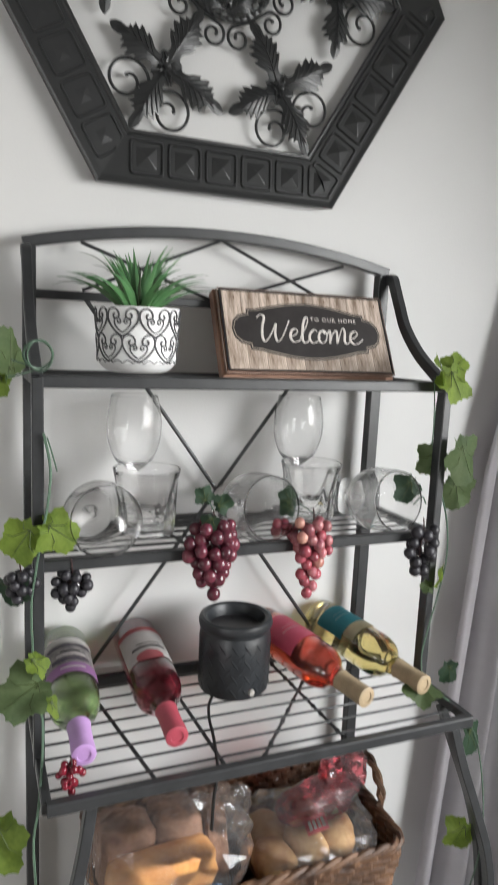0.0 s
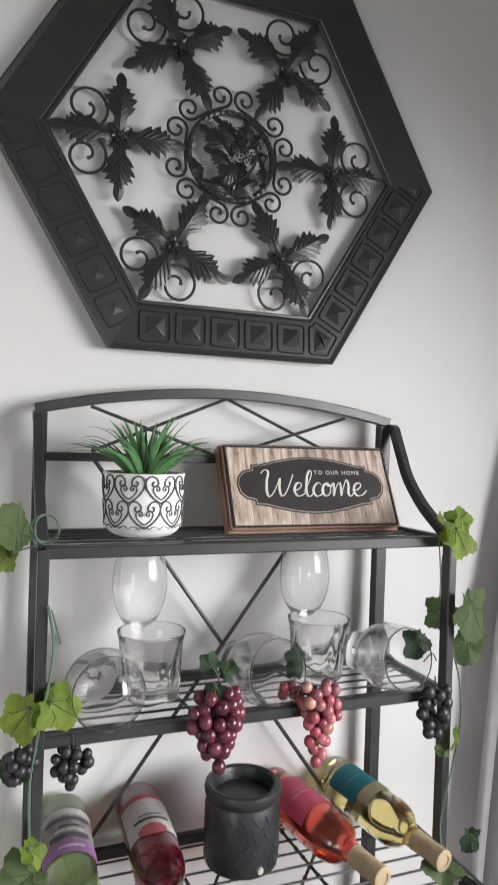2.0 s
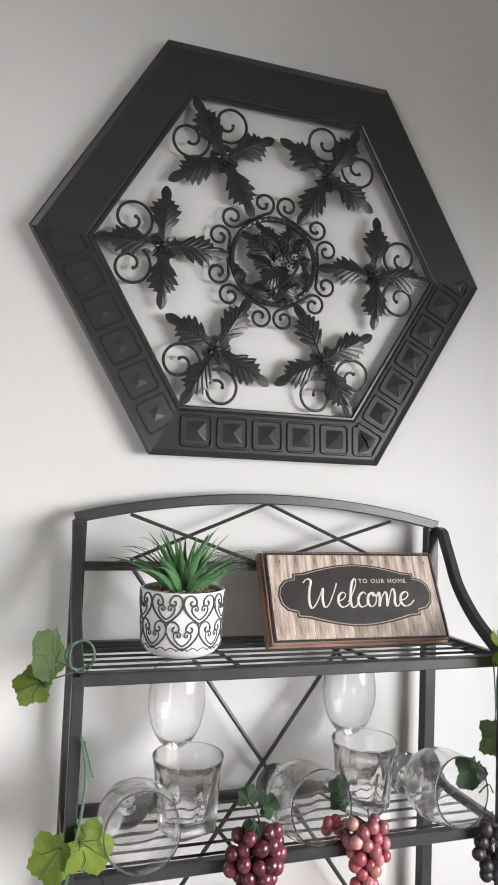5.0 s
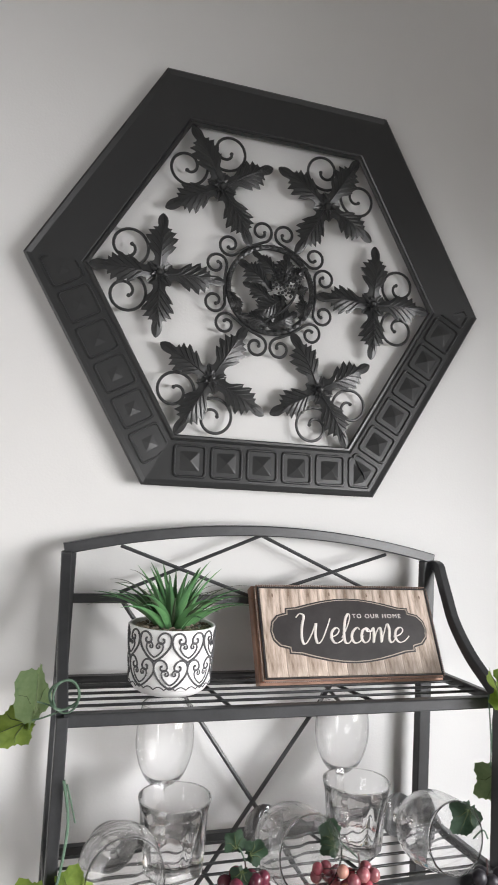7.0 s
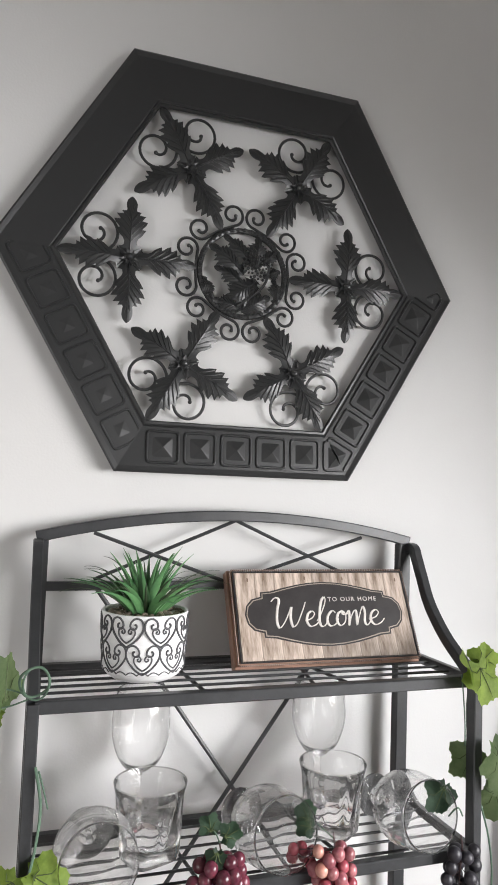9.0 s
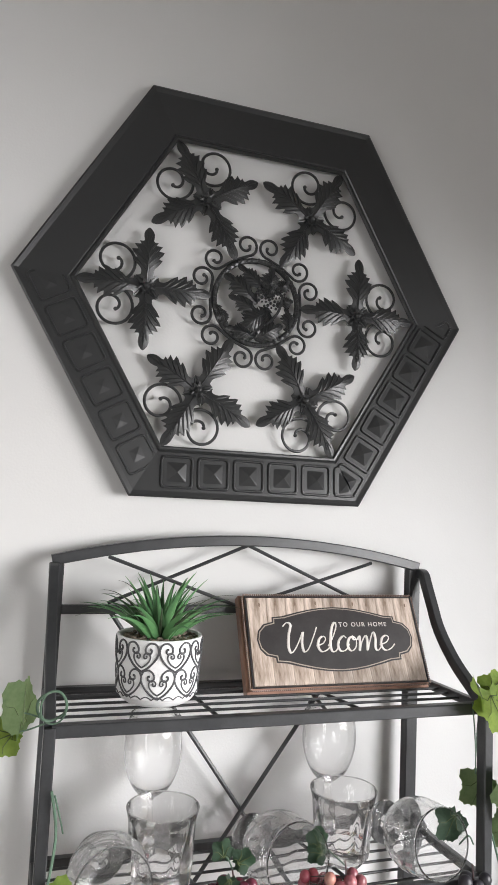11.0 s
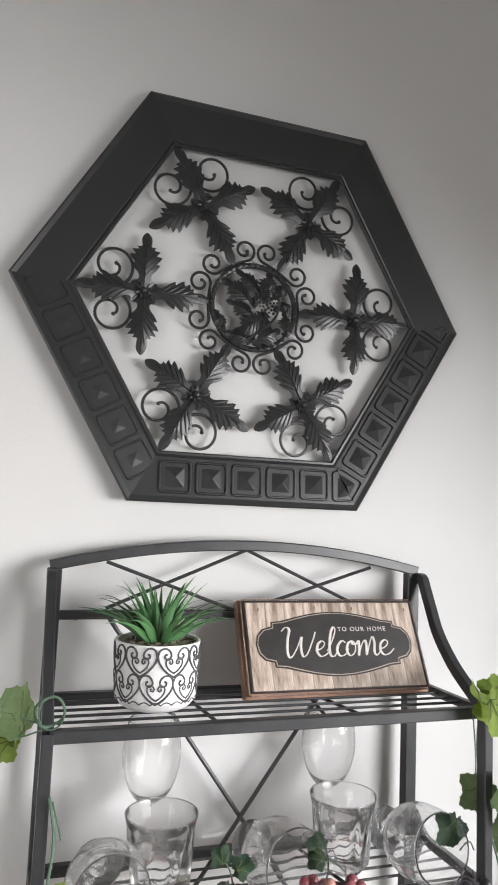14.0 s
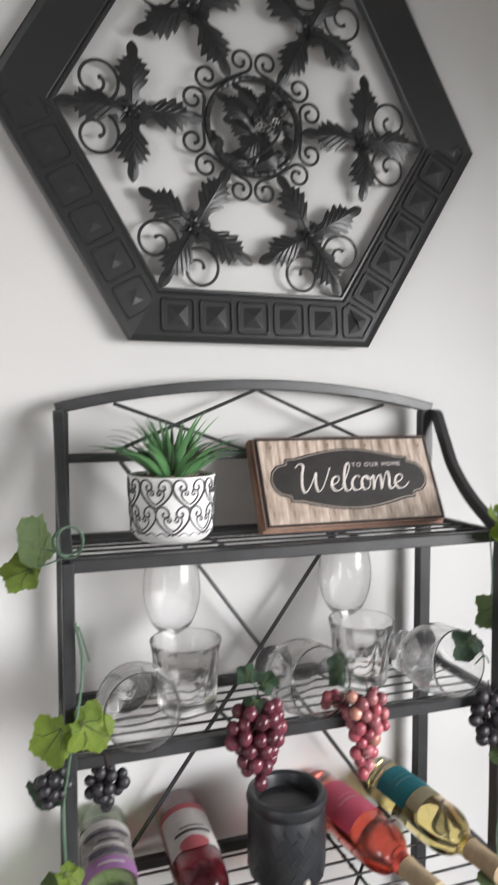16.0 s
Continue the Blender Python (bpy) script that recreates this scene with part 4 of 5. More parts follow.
def wine_bottle(label, rim, base, glass_mat, cap_mat, label_mats, cap_label, cap_r=0.0152, bars=(0.02, 0.02, 0.03)):
    """A bottle lying on its side: hollow glass, wine inside, wrapped labels and a capsule or cork."""
    rim, base = Vector(rim), Vector(base)
    z = (rim - base).normalized()
    x = Vector((0, 0, 1)).cross(z).normalized()
    y = z.cross(x)
    L = (rim - base).length
    b = thing("wine_bottle", label, "wine bottle", Matrix(((x.x, y.x, z.x, base.x), (x.y, y.y, z.y, base.y), (x.z, y.z, z.z, base.z), (0, 0, 0, 1))), "wine bottles on the counter")
    k = L / 0.30
    R = 0.0368
    outer = [(0, 0.006), (0.02, 0.004), (0.03, 0.0), (0.0345, 0.002), (R, 0.01), (R, 0.168 * k), (0.0364, 0.18 * k), (0.0345, 0.191 * k), (0.0305, 0.2015 * k), (0.0252, 0.209 * k), (0.0198, 0.215 * k), (0.0164, 0.223 * k), (0.0148, 0.237 * k), (0.0142, 0.255 * k), (0.0142, 0.292 * k), (0.0120, 0.293 * k), (0, 0.293 * k)]
    part("glass_body", lathe(BM(), outer, 40), glass_mat, b, smooth=True)
    c0 = 0.236 * k
    part("capsule", lathe(BM(), [(0.0001, c0), (cap_r + 0.0012, c0), (cap_r + 0.0004, c0 + 0.004), (cap_r, 0.25 * k), (cap_r, 0.284 * k), (cap_r + 0.0006, 0.2845 * k), (cap_r + 0.0006, L - 0.001), (cap_r - 0.0015, L), (0.009, L), (0.0085, L - 0.0015), (0, L - 0.0015)], 28), cap_mat, b, cap_label, smooth=True)
    for (z0, z1, a0, a1, m, nm) in label_mats:
        bm = BM()
        n = 26
        rr = R + 0.0005 + 0.0003 * len(b.children)
        # a badge is oval, the other pieces of a label are straight
        rows = [(k2 / 10, math.sqrt(max(0.02, 1 - (k2 / 5 - 1) ** 2))) for k2 in range(11)] if nm == "label_badge" else [(0, 1), (1, 1)]
        am, ah = radians(a0 + a1) / 2, radians(a1 - a0) / 2
        ring = [[bm.verts.new((rr * math.cos(am + ah * f * (2 * i / n - 1)), rr * math.sin(am + ah * f * (2 * i / n - 1)), (z0 + (z1 - z0) * q) * k)) for i in range(n + 1)] for q, f in rows]
        for a, c in zip(ring, ring[1:]):
            for i in range(n):
                bm.faces.new((a[i], a[i + 1], c[i + 1], c[i]))
        bmesh.ops.solidify(bm, geom=bm.faces[:], thickness=0.0002)
        part(nm, bm, m, b, smooth=True)
    return b


LBL_WHITE = mat("label_white_paper", (0.72, 0.7, 0.68), 0.6, var=0.06, scale=60)
LBL_VIOLET = mat("label_violet", (0.45, 0.22, 0.48), 0.5, var=0.08)
LBL_GREY = mat("label_grey_picture", (0.22, 0.21, 0.22), 0.6, scale=90, color2=(0.5, 0.46, 0.44))
LBL_PINK = mat("label_pink", (0.82, 0.17, 0.28), 0.5, var=0.06)
LBL_ROSE = mat("label_rose_band", (0.55, 0.14, 0.16), 0.5, var=0.06)
LBL_TEAL = mat("label_teal", (0.03, 0.31, 0.38), 0.5, var=0.08)
LBL_NAVY = mat("label_navy_print", (0.07, 0.075, 0.13), 0.6, scale=300, color2=(0.2, 0.16, 0.16))
LBL_INK = mat("label_ink", (0.08, 0.07, 0.08), 0.6)
SOFT_PINK = mat("label_soft_pink_ink", (0.85, 0.42, 0.48), 0.5)
SOFT_TEAL = mat("label_soft_teal_ink", (0.2, 0.46, 0.52), 0.5)
LBL_PALE = mat("label_pale_ink", (0.75, 0.7, 0.7), 0.6)
G_GREEN = glass("green_wine_in_glass", (0.32, 0.46, 0.19), 0.2, 1.25, 1.0)
G_RED = glass("rose_red_wine_in_glass", (0.26, 0.016, 0.035), 0.18, 1.25, 1.0)
G_ORANGE = glass("blush_wine_in_glass", (0.92, 0.15, 0.1), 0.16, 1.3, 1.0)
G_GOLD = glass("golden_wine_in_glass", (0.85, 0.7, 0.28), 0.06, 1.3, 1.0)
CAP_VIOLET = mat("violet_foil_capsule", (0.5, 0.3, 0.6), 0.4, var=0.06, scale=60, bump=0.15)
CAP_RED = mat("red_foil_capsule", (0.42, 0.07, 0.1), 0.38, var=0.08, scale=60, bump=0.15)
CORKM = mat("tan_cork_capsule", (0.42, 0.32, 0.2), 0.55, var=0.15, scale=50, bump=0.2)
BZ = CT + 0.0372
wine_bottle("green wine bottle with violet capsule and label lying on its side", (0.054, -0.290, BZ - 0.007), (0.061, -0.014, BZ + 0.016), G_GREEN, CAP_VIOLET,
            [(0.055, 0.15, 20, 160, LBL_GREY, "front_label"), (0.05, 0.066, 20, 160, LBL_WHITE, "label_band"), (0.128, 0.155, 15, 165, LBL_VIOLET, "label_band"), (0.10, 0.106, 55, 120, LBL_PALE, "label_bar"), (0.092, 0.096, 65, 110, LBL_INK, "label_bar"), (0.139, 0.144, 60, 115, LBL_PALE, "label_bar"), (0.112, 0.124, 48, 132, LBL_NAVY, "label_bar"), (0.075, 0.082, 40, 140, LBL_NAVY, "label_bar")], "violet foil capsule")
wine_bottle("red rose wine bottle with white label lying on its side", (0.177, -0.289, BZ - 0.006), (0.178, -0.014, BZ + 0.016), G_RED, CAP_RED,
            [(0.055, 0.142, 20, 160, LBL_WHITE, "front_label"), (0.045, 0.054, 20, 160, LBL_ROSE, "label_band"), (0.122, 0.15, 62, 128, LBL_ROSE, "label_badge"), (0.108, 0.114, 50, 132, LBL_INK, "label_bar"), (0.1, 0.1025, 62, 118, LBL_INK, "label_bar"), (0.055, 0.06, 20, 160, LBL_ROSE, "label_band")], "red foil capsule")
wine_bottle("blush wine bottle with pink label lying on its side", (0.472, -0.288, BZ), (0.412, -0.02, BZ + 0.008), G_ORANGE, CORKM,
            [(0.05, 0.145, 35, 165, LBL_PINK, "front_label"), (0.10, 0.104, 70, 130, SOFT_PINK, "label_bar"), (0.09, 0.092, 75, 120, SOFT_PINK, "label_bar")], "tan cork-coloured capsule")
wine_bottle("golden white wine bottle with teal label lying on its side", (0.580, -0.282, BZ), (0.532, -0.016, BZ + 0.008), G_GOLD, CORKM,
            [(0.045, 0.118, 35, 165, LBL_TEAL, "front_label"), (0.119, 0.148, 60, 150, mat("label_cream", (0.6, 0.55, 0.38), 0.5), "label_band"), (0.082, 0.086, 70, 130, SOFT_TEAL, "label_bar"), (0.072, 0.074, 75, 125, SOFT_TEAL, "label_bar")], "tan cork-coloured capsule")


# ---- grapes ----
def grape_bunch(label, top, colour, count, length, width, r=0.0098, seed=1, twig=0.02, group="artificial grape bunches", lying=0):
    rnd = random.Random(seed)
    b = thing("grape_bunch", label, "grapes", pose(*top), group)
    bases = {}
    shades = colour.split()
    placed = []
    tries = 0
    while len(placed) < count and tries < 9000:
        tries += 1
        s = rnd.random()
        z = -length * s
        w = width * (0.25 + 0.75 * math.sin(math.pi * min(1, 0.25 + s * 0.62))) * (1.0 if s < 0.4 else 1.0 - (s - 0.4) * 1.2)
        a = rnd.uniform(0, 6.283)
        p = Vector((w * math.cos(a) * rnd.uniform(0.5, 1), 0.55 * w * math.sin(a) * rnd.uniform(0.5, 1), z))
        if all((p - q).length > 1.46 * r for q in placed):
            placed.append(p)
    while lying > 0:
        p = Vector((rnd.uniform(-0.044, -0.01), rnd.uniform(0.02, 0.04), rnd.uniform(-0.026, -0.008)))
        lying -= 0.02
        if all((p - q).length > 1.5 * r for q in placed):
            placed.append(p)
            lying -= 0.98
    bm = BM()
    sweep(bm, spline([(0, 0, twig), (0.002, 0, 0), (-0.002, 0, -length * 0.5), (0, 0, -length * 0.85)], 5), ring_section(0.0011, 5))
    for p in placed:
        sweep(bm, [(0, 0, min(p.z + 0.008, 0)), p], ring_section(0.0006, 4))
    part("twig", bm, TWIG, b)
    for p in placed:
        m = Matrix.Translation(p) @ Matrix.Rotation(rnd.uniform(0, 6), 4, "Z") @ Matrix.Diagonal((1, 1, rnd.uniform(1, 1.12), 1)) @ Matrix.Scale(rnd.uniform(0.84, 1.05), 4)
        shade = rnd.choice(shades)
        if shade not in bases:
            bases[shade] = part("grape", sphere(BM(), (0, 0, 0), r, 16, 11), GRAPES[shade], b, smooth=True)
            bases[shade].matrix_local = m
        else:
            again(bases[shade], b, m)
    return b


grape_bunch("burgundy artificial grape bunch hanging over the shelf edge", (0.231, -0.247, 1.272), "burgundy", 40, 0.106, 0.033, seed=4)
grape_bunch("pink and peach artificial grape bunch hanging over the shelf edge", (0.384, -0.246, 1.266), "pink rose pink rose pink peach", 36, 0.112, 0.0275, 0.0088, seed=9, lying=8)
grape_bunch("matt black artificial grape bunch by the front post", (0.578, -0.246, 1.24), "black", 17, 0.078, 0.027, seed=3)
grape_bunch("matt black artificial grape bunch beside the vine leaves", (0.044, -0.234, 1.216), "black", 19, 0.048, 0.024, 0.0074, seed=6)
grape_bunch("matt black artificial grape bunch outside the post", (-0.020, -0.243, 1.224), "black", 14, 0.036, 0.02, 0.0074, seed=8)
grape_bunch("small red berry cluster at the counter corner", (0.034, -0.312, 0.996), "red", 17, 0.036, 0.018, 0.0052, seed=12, twig=0.012)


# ---- grape vine ----
def grape_leaf(size, seed, cup=0.25):
    """A five-lobed toothed leaf in the xz plane, stalk at the origin, tip towards -z, front towards -y."""
    rnd = random.Random(seed)
    bm = BM()
    n = 60
    rim, midr, c = [], [], bm.verts.new((0, 0, -0.25 * size))
    ph = [rnd.uniform(0, 6) for _ in range(3)]
    for k in range(n):
        th = 2 * math.pi * k / n
        d = min(th, 2 * math.pi - th)  # 0 points to the stalk
        r = 0.47 + 0.068 * math.cos(5 * th + 0.2) + 0.02 * (1 if k % 3 == 0 else -0.6) + 0.02 * math.sin(3 * th + ph[0])
        r *= 1 - 0.42 * math.exp(-(d / 0.22) ** 2)
        r *= 1 + 0.16 * math.exp(-((d - math.pi) / 0.35) ** 2)
        dx, dz = math.sin(th), math.cos(th)
        y = size * (0.10 * cup * math.sin(2 * th + ph[1]) + 0.07 * math.sin(3 * th + ph[2]) + 0.12 * cup)
        crease = size * 0.02 * math.cos(5 * th)
        rim.append(bm.verts.new((dx * r * size, y + crease, -0.25 * size + dz * r * size)))
        midr.append(bm.verts.new((dx * r * size * 0.5, y * 0.35 + crease * 0.8, -0.25 * size + dz * r * size * 0.5)))
    for k in range(n):
        j = (k + 1) % n
        bm.faces.new((c, midr[k], midr[j]))
        bm.faces.new((midr[k], rim[k], rim[j], midr[j]))
    veins = []
    for k in (0, 12, 24, 30, 36, 48):
        veins.append([Vector((0, -0.0006, -0.02 * size)), midr[(k + 30) % n].co + Vector((0, -0.0008, 0)), midr[(k + 30) % n].co.lerp(rim[(k + 30) % n].co, 0.7) + Vector((0, -0.0008, 0))])
    bmesh.ops.solidify(bm, geom=bm.faces[:], thickness=0.0006)
    return bm, veins


def leaf_on(vine, at, tip, face, size, material, seed, cup=0.3):
    """tip: direction in which the leaf points; face: direction that its front faces."""
    z = -Vector(tip).normalized()
    y = -Vector(face)
    y = (y - z * y.dot(z)).normalized()
    x = y.cross(z)
    m = Matrix(((x.x, y.x, z.x, at[0]), (x.y, y.y, z.y, at[1]), (x.z, y.z, z.z, at[2]), (0, 0, 0, 1)))
    bm, veins = grape_leaf(size, seed, cup)
    lf = part("leaf", bm, material, vine, smooth=True)
    lf.matrix_local = m
    bm = BM()
    for v in veins:
        sweep(bm, v, ring_section(0.0006, 4), sizes=[1.2, 0.8, 0.3])
    part("vein", bm, VEIN, lf)
    return lf


vine_l = thing("grape_vine", "artificial grape vine garland wound on the rack's front post", "artificial vine", group="vine garlands")
vine_r = thing("grape_vine", "artificial grape vine garland trailing down the rack's front post", "artificial vine", group="vine garlands")


def stem(vine, pts, r=0.0016):
    part("stem", sweep(BM(), spline(pts, 6), ring_section(r, 6)), STEM, vine, smooth=True)


F = -0.242
stem(vine_l, [(0.004 + 0.0165 * math.sin(a), F + 0.004 * math.sin(3 * a), 1.495 + 0.0165 * math.cos(a)) for a in [k * 0.5 for k in range(-6, 13)]])
stem(vine_l, [(0.006 + 0.0145 * math.sin(a), F - 0.003, 1.494 + 0.0185 * math.cos(a)) for a in [k * 0.5 for k in range(-5, 9)]], 0.0011)
stem(vine_l, [(-0.004, F, 1.481), (-0.02, F + 0.004, 1.486), (-0.034, F, 1.49)], 0.001)
stem(vine_l, [(-0.002, F, 1.476), (-0.02, F, 1.47), (-0.032, F, 1.468)], 0.001)
stem(vine_l, [(0.010, F, 1.40), (0.018, F, 1.355), (0.014, F - 0.004, 1.31), (0.006, F - 0.008, 1.27), (-0.001, F - 0.008, 1.225), (-0.006, F - 0.004, 1.18), (-0.004, F, 1.10), (-0.008, F, 1.05)], 0.0017)
stem(vine_l, [(0.014, F, 1.395), (0.02, F, 1.375), (0.026, F, 1.352)], 0.001)
stem(vine_l, [(-0.006, F, 1.06), (0.006, F - 0.02, 1.03), (-0.002, F - 0.06, 0.95), (-0.01, F - 0.07, 0.9), (-0.006, F - 0.06, 0.8), (-0.008, F - 0.03, 0.65), (-0.004, F - 0.02, 0.4)], 0.0018)
stem(vine_l, [(-0.01, F, 1.272), (0.0, F - 0.006, 1.28), (0.016, F - 0.006, 1.285)], 0.0012)
LM, LL, LD = LEAF_MID, LEAF_LIME, LEAF_DARK
for at, tip, face, size, m, sd in (
        ((-0.006, F - 0.010, 1.283), (-0.55, 0, -0.8), (-0.25, -1, 0.35), 0.06, LL, 1),
        ((0.013, F - 0.012, 1.287), (0.75, 0, -0.55), (0.3, -1, 0.3), 0.058, LL, 2),
        ((-0.027, F - 0.002, 1.474), (-0.05, 0.1, 1.0), (1.0, -0.6, 0), 0.074, LM, 3),
        ((-0.036, F - 0.004, 1.468), (-1.0, -0.1, -0.35), (0.4, -1, 0.6), 0.046, LL, 4),
        ((-0.034, F, 1.215), (0.5, 0, -1.0), (-0.8, -0.9, 0.1), 0.05, LD, 5),
        ((0.002, F - 0.02, 1.085), (-0.9, -0.2, -0.5), (-0.1, -1, 0.4), 0.074, LM, 6),
        ((-0.008, F - 0.02, 1.118), (0.75, -0.1, -0.65), (0.9, -0.5, 0.3), 0.038, LL, 7),
        ((-0.05, F - 0.05, 0.92), (-0.1, -0.2, -1.0), (-0.5, -0.9, 0.3), 0.082, LL, 8),
        ((0.012, F - 0.05, 1.075), (0.5, -0.2, -0.9), (0.9, -0.4, 0.2), 0.03, LL, 9)):
    leaf_on(vine_l, at, tip, face, size, m, sd)
stem(vine_r, [(0.578, F, 1.476), (0.582, F, 1.44), (0.592, F + 0.01, 1.40), (0.598, F + 0.018, 1.37)], 0.001)
stem(vine_r, [(0.60, F, 1.486), (0.610, F - 0.002, 1.49), (0.620, F + 0.02, 1.482), (0.614, F + 0.034, 1.44), (0.614, F + 0.034, 1.38), (0.62, F + 0.02, 1.31), (0.626, F, 1.25), (0.632, F, 1.19), (0.622, F, 1.13), (0.606, F, 1.06), (0.598, F - 0.004, 1.02), (0.60, F - 0.02, 0.985), (0.64, F - 0.05, 0.955), (0.676, F - 0.06, 0.9), (0.694, F - 0.07, 0.8), (0.7, F - 0.07, 0.7), (0.69, F - 0.06, 0.6)], 0.0013)
stem(vine_r, [(0.574, F + 0.02, 1.275), (0.582, F + 0.01, 1.29), (0.59, F + 0.01, 1.278)], 0.0012)
for at, tip, face, size, m, sd in (
        ((0.598, F - 0.012, 1.488), (0.35, -0.3, -0.95), (0.1, -1, 0.35), 0.066, LL, 21),
        ((0.590, F - 0.008, 1.478), (-0.55, -0.1, 0.95), (0.85, -0.6, 0.2), 0.052, LL, 22),
        ((0.604, F - 0.004, 1.49), (0.6, 0.1, 0.4), (-0.4, -0.9, 0.3), 0.046, LL, 23),
        ((0.634, F - 0.008, 1.375), (0.35, 0, -1.0), (0.3, -1, 0.1), 0.084, LM, 24),
        ((0.62, F + 0.03, 1.36), (-0.4, 0, -0.9), (-0.3, -1, 0.0), 0.062, LM, 25),
        ((0.642, F + 0.008, 1.312), (0.25, 0, -1.0), (-0.4, -1, 0.2), 0.062, LM, 26),
        ((0.572, F + 0.028, 1.312), (-0.3, 0, -0.6), (0, -1, 0.2), 0.052, LD, 27),
        ((0.627, F, 1.17), (-0.35, -0.1, -1.0), (0.9, -0.6, 0.1), 0.045, LL, 28),
        ((0.606, F, 1.145), (-0.9, 0, -0.2), (0.2, -0.7, 0.6), 0.024, LM, 29),
        ((0.598, F - 0.02, 0.992), (-0.75, -0.45, -0.25), (-0.1, -0.6, 1), 0.066, LM, 30),
        # leaf shape standing in for a flat dark green tie
        ((0.692, F + 0.04, 0.975), (0.1, 0, -1), (0, -1, 0.1), 0.046, LD, 31),
        ((0.66, F - 0.06, 0.92), (0.35, -0.1, -1), (0.4, -1, 0.2), 0.058, LD, 32),
        ((0.682, F - 0.05, 0.735), (-0.45, 0.1, -0.9), (-0.2, -1, 0.3), 0.062, LL, 33)):
    leaf_on(vine_r, at, tip, face, size, m, sd)
sprig = thing("leaf_sprig", "small dark green artificial leaves above the burgundy grapes", "artificial leaves", group="leaf sprigs")
stem(sprig, [(0.232, -0.247, 1.29), (0.228, -0.24, 1.30), (0.222, -0.236, 1.306)], 0.0009)
for at, tip, face, size, m, sd in (((0.222, -0.238, 1.302), (-0.2, 0, 1), (0, -1, 0), 0.03, LD, 41), ((0.238, -0.243, 1.296), (0.8, -0.1, 0.4), (0, -1, 0.3), 0.03, LD, 42), ((0.228, -0.25, 1.283), (-0.3, -0.3, -0.6), (0, -0.6, 0.8), 0.028, LD, 43)):
    leaf_on(sprig, at, tip, face, size, m, sd)
sprig = thing("leaf_sprig", "small green artificial leaf above the pink grapes", "artificial leaves", group="leaf sprigs")
stem(sprig, [(0.386, -0.246, 1.278), (0.376, -0.23, 1.285), (0.368, -0.2, 1.29)], 0.0009)
leaf_on(sprig, (0.37, -0.2, 1.282), (-0.4, 0, 0.8), (0, -1, 0.1), 0.036, LD, 44)
leaf_on(sprig, (0.372, -0.206, 1.276), (-0.9, 0.2, 0.1), (0, -0.7, 0.6), 0.03, LD, 45)

# ---- basket and bread on the lower shelf ----
B0, B1, BY0, BY1, BZ0, BZ1 = 0.085, 0.548, -0.312, -0.07, S4 + 0.013, 0.752
basket = thing("bread_basket", "brown woven wicker basket filled with bagged bread", "basket")


def basket_ring(t, grow):
    """Points of a rounded rectangle at the height share t."""
    f = 0.88 + 0.12 * t
    cx, cy = (B0 + B1) / 2, (BY0 + BY1) / 2
    hx, hy, r = (B1 - B0) / 2 * f + grow, (BY1 - BY0) / 2 * f + grow, 0.03
    out = []
    for sx, sy, a0 in ((1, 1, 0), (-1, 1, 90), (-1, -1, 180), (1, -1, 270)):
        for a in (0, 22, 45, 67, 90):
            th = radians(a0 + a)
            out.append(Vector((cx + sx * (hx - r) + r * math.cos(th), cy + sy * (hy - r) + r * math.sin(th), 0)))
    dense = []
    for i, p in enumerate(out):
        q = out[(i + 1) % len(out)]
        n = max(1, round((q - p).length / 0.0075))
        dense += [p.lerp(q, k / n) for k in range(n)]
    return dense


rnd = random.Random(2)
ROWS_W = 17
for j in range(ROWS_W):
    t = j / (ROWS_W - 1)
    z = BZ0 + (BZ1 - BZ0 - 0.008) * t
    ring = basket_ring(t, 0)
    ctr = Vector(((B0 + B1) / 2, (BY0 + BY1) / 2, 0))
    acc, pts = 0.0, []
    for i, p in enumerate(ring):
        acc += (p - ring[i - 1]).length if i else 0
        out = (p - ctr).normalized()
        wob = 0.0035 * math.sin(acc / 0.0165 * math.pi + math.pi * j) + rnd.uniform(-0.0008, 0.0008)
        pts.append((p.x + out.x * wob, p.y + out.y * wob, z + rnd.uniform(-0.0012, 0.0012)))
    part("woven_strand", sweep(BM(), pts, [(0.0074 * math.cos(a), 0.0064 * math.sin(a)) for a in (0, 1.05, 2.1, 3.14, 4.19, 5.24)], normal=(0, 0, 1), closed=True, sizes=[rnd.uniform(0.85, 1.15) for _ in pts]), WICKER, basket)
for k in range(3):
    pts = []
    ring = basket_ring(1.0, 0.001)
    for i, p in enumerate(ring):
        out = (p - ctr).normalized()
        ph = i * 0.55 + k * 2.094
        pts.append((p.x + out.x * 0.004 * math.cos(ph), p.y + out.y * 0.004 * math.cos(ph), BZ1 + 0.004 * math.sin(ph)))
    part("braided_rim", sweep(BM(), pts, ring_section(0.005, 6), closed=True), WICKER, basket)
stakes = basket_ring(0.5, 0)
for i in range(0, len(stakes), 4):
    t0 = stakes[i]
    d = (t0 - ctr).normalized()
    part("stake", sweep(BM(), [(t0.x - d.x * 0.022, t0.y - d.y * 0.012, BZ0), (t0.x + d.x * 0.014, t0.y + d.y * 0.008, BZ1)], ring_section(0.0028, 5)), WICKER, basket)
part("basket_bottom", box(BM(), B0 + 0.04, B1 - 0.04, BY0 + 0.02, BY1 - 0.02, BZ0 - 0.004, BZ0 + 0.006, 0.002), WICKER, basket)
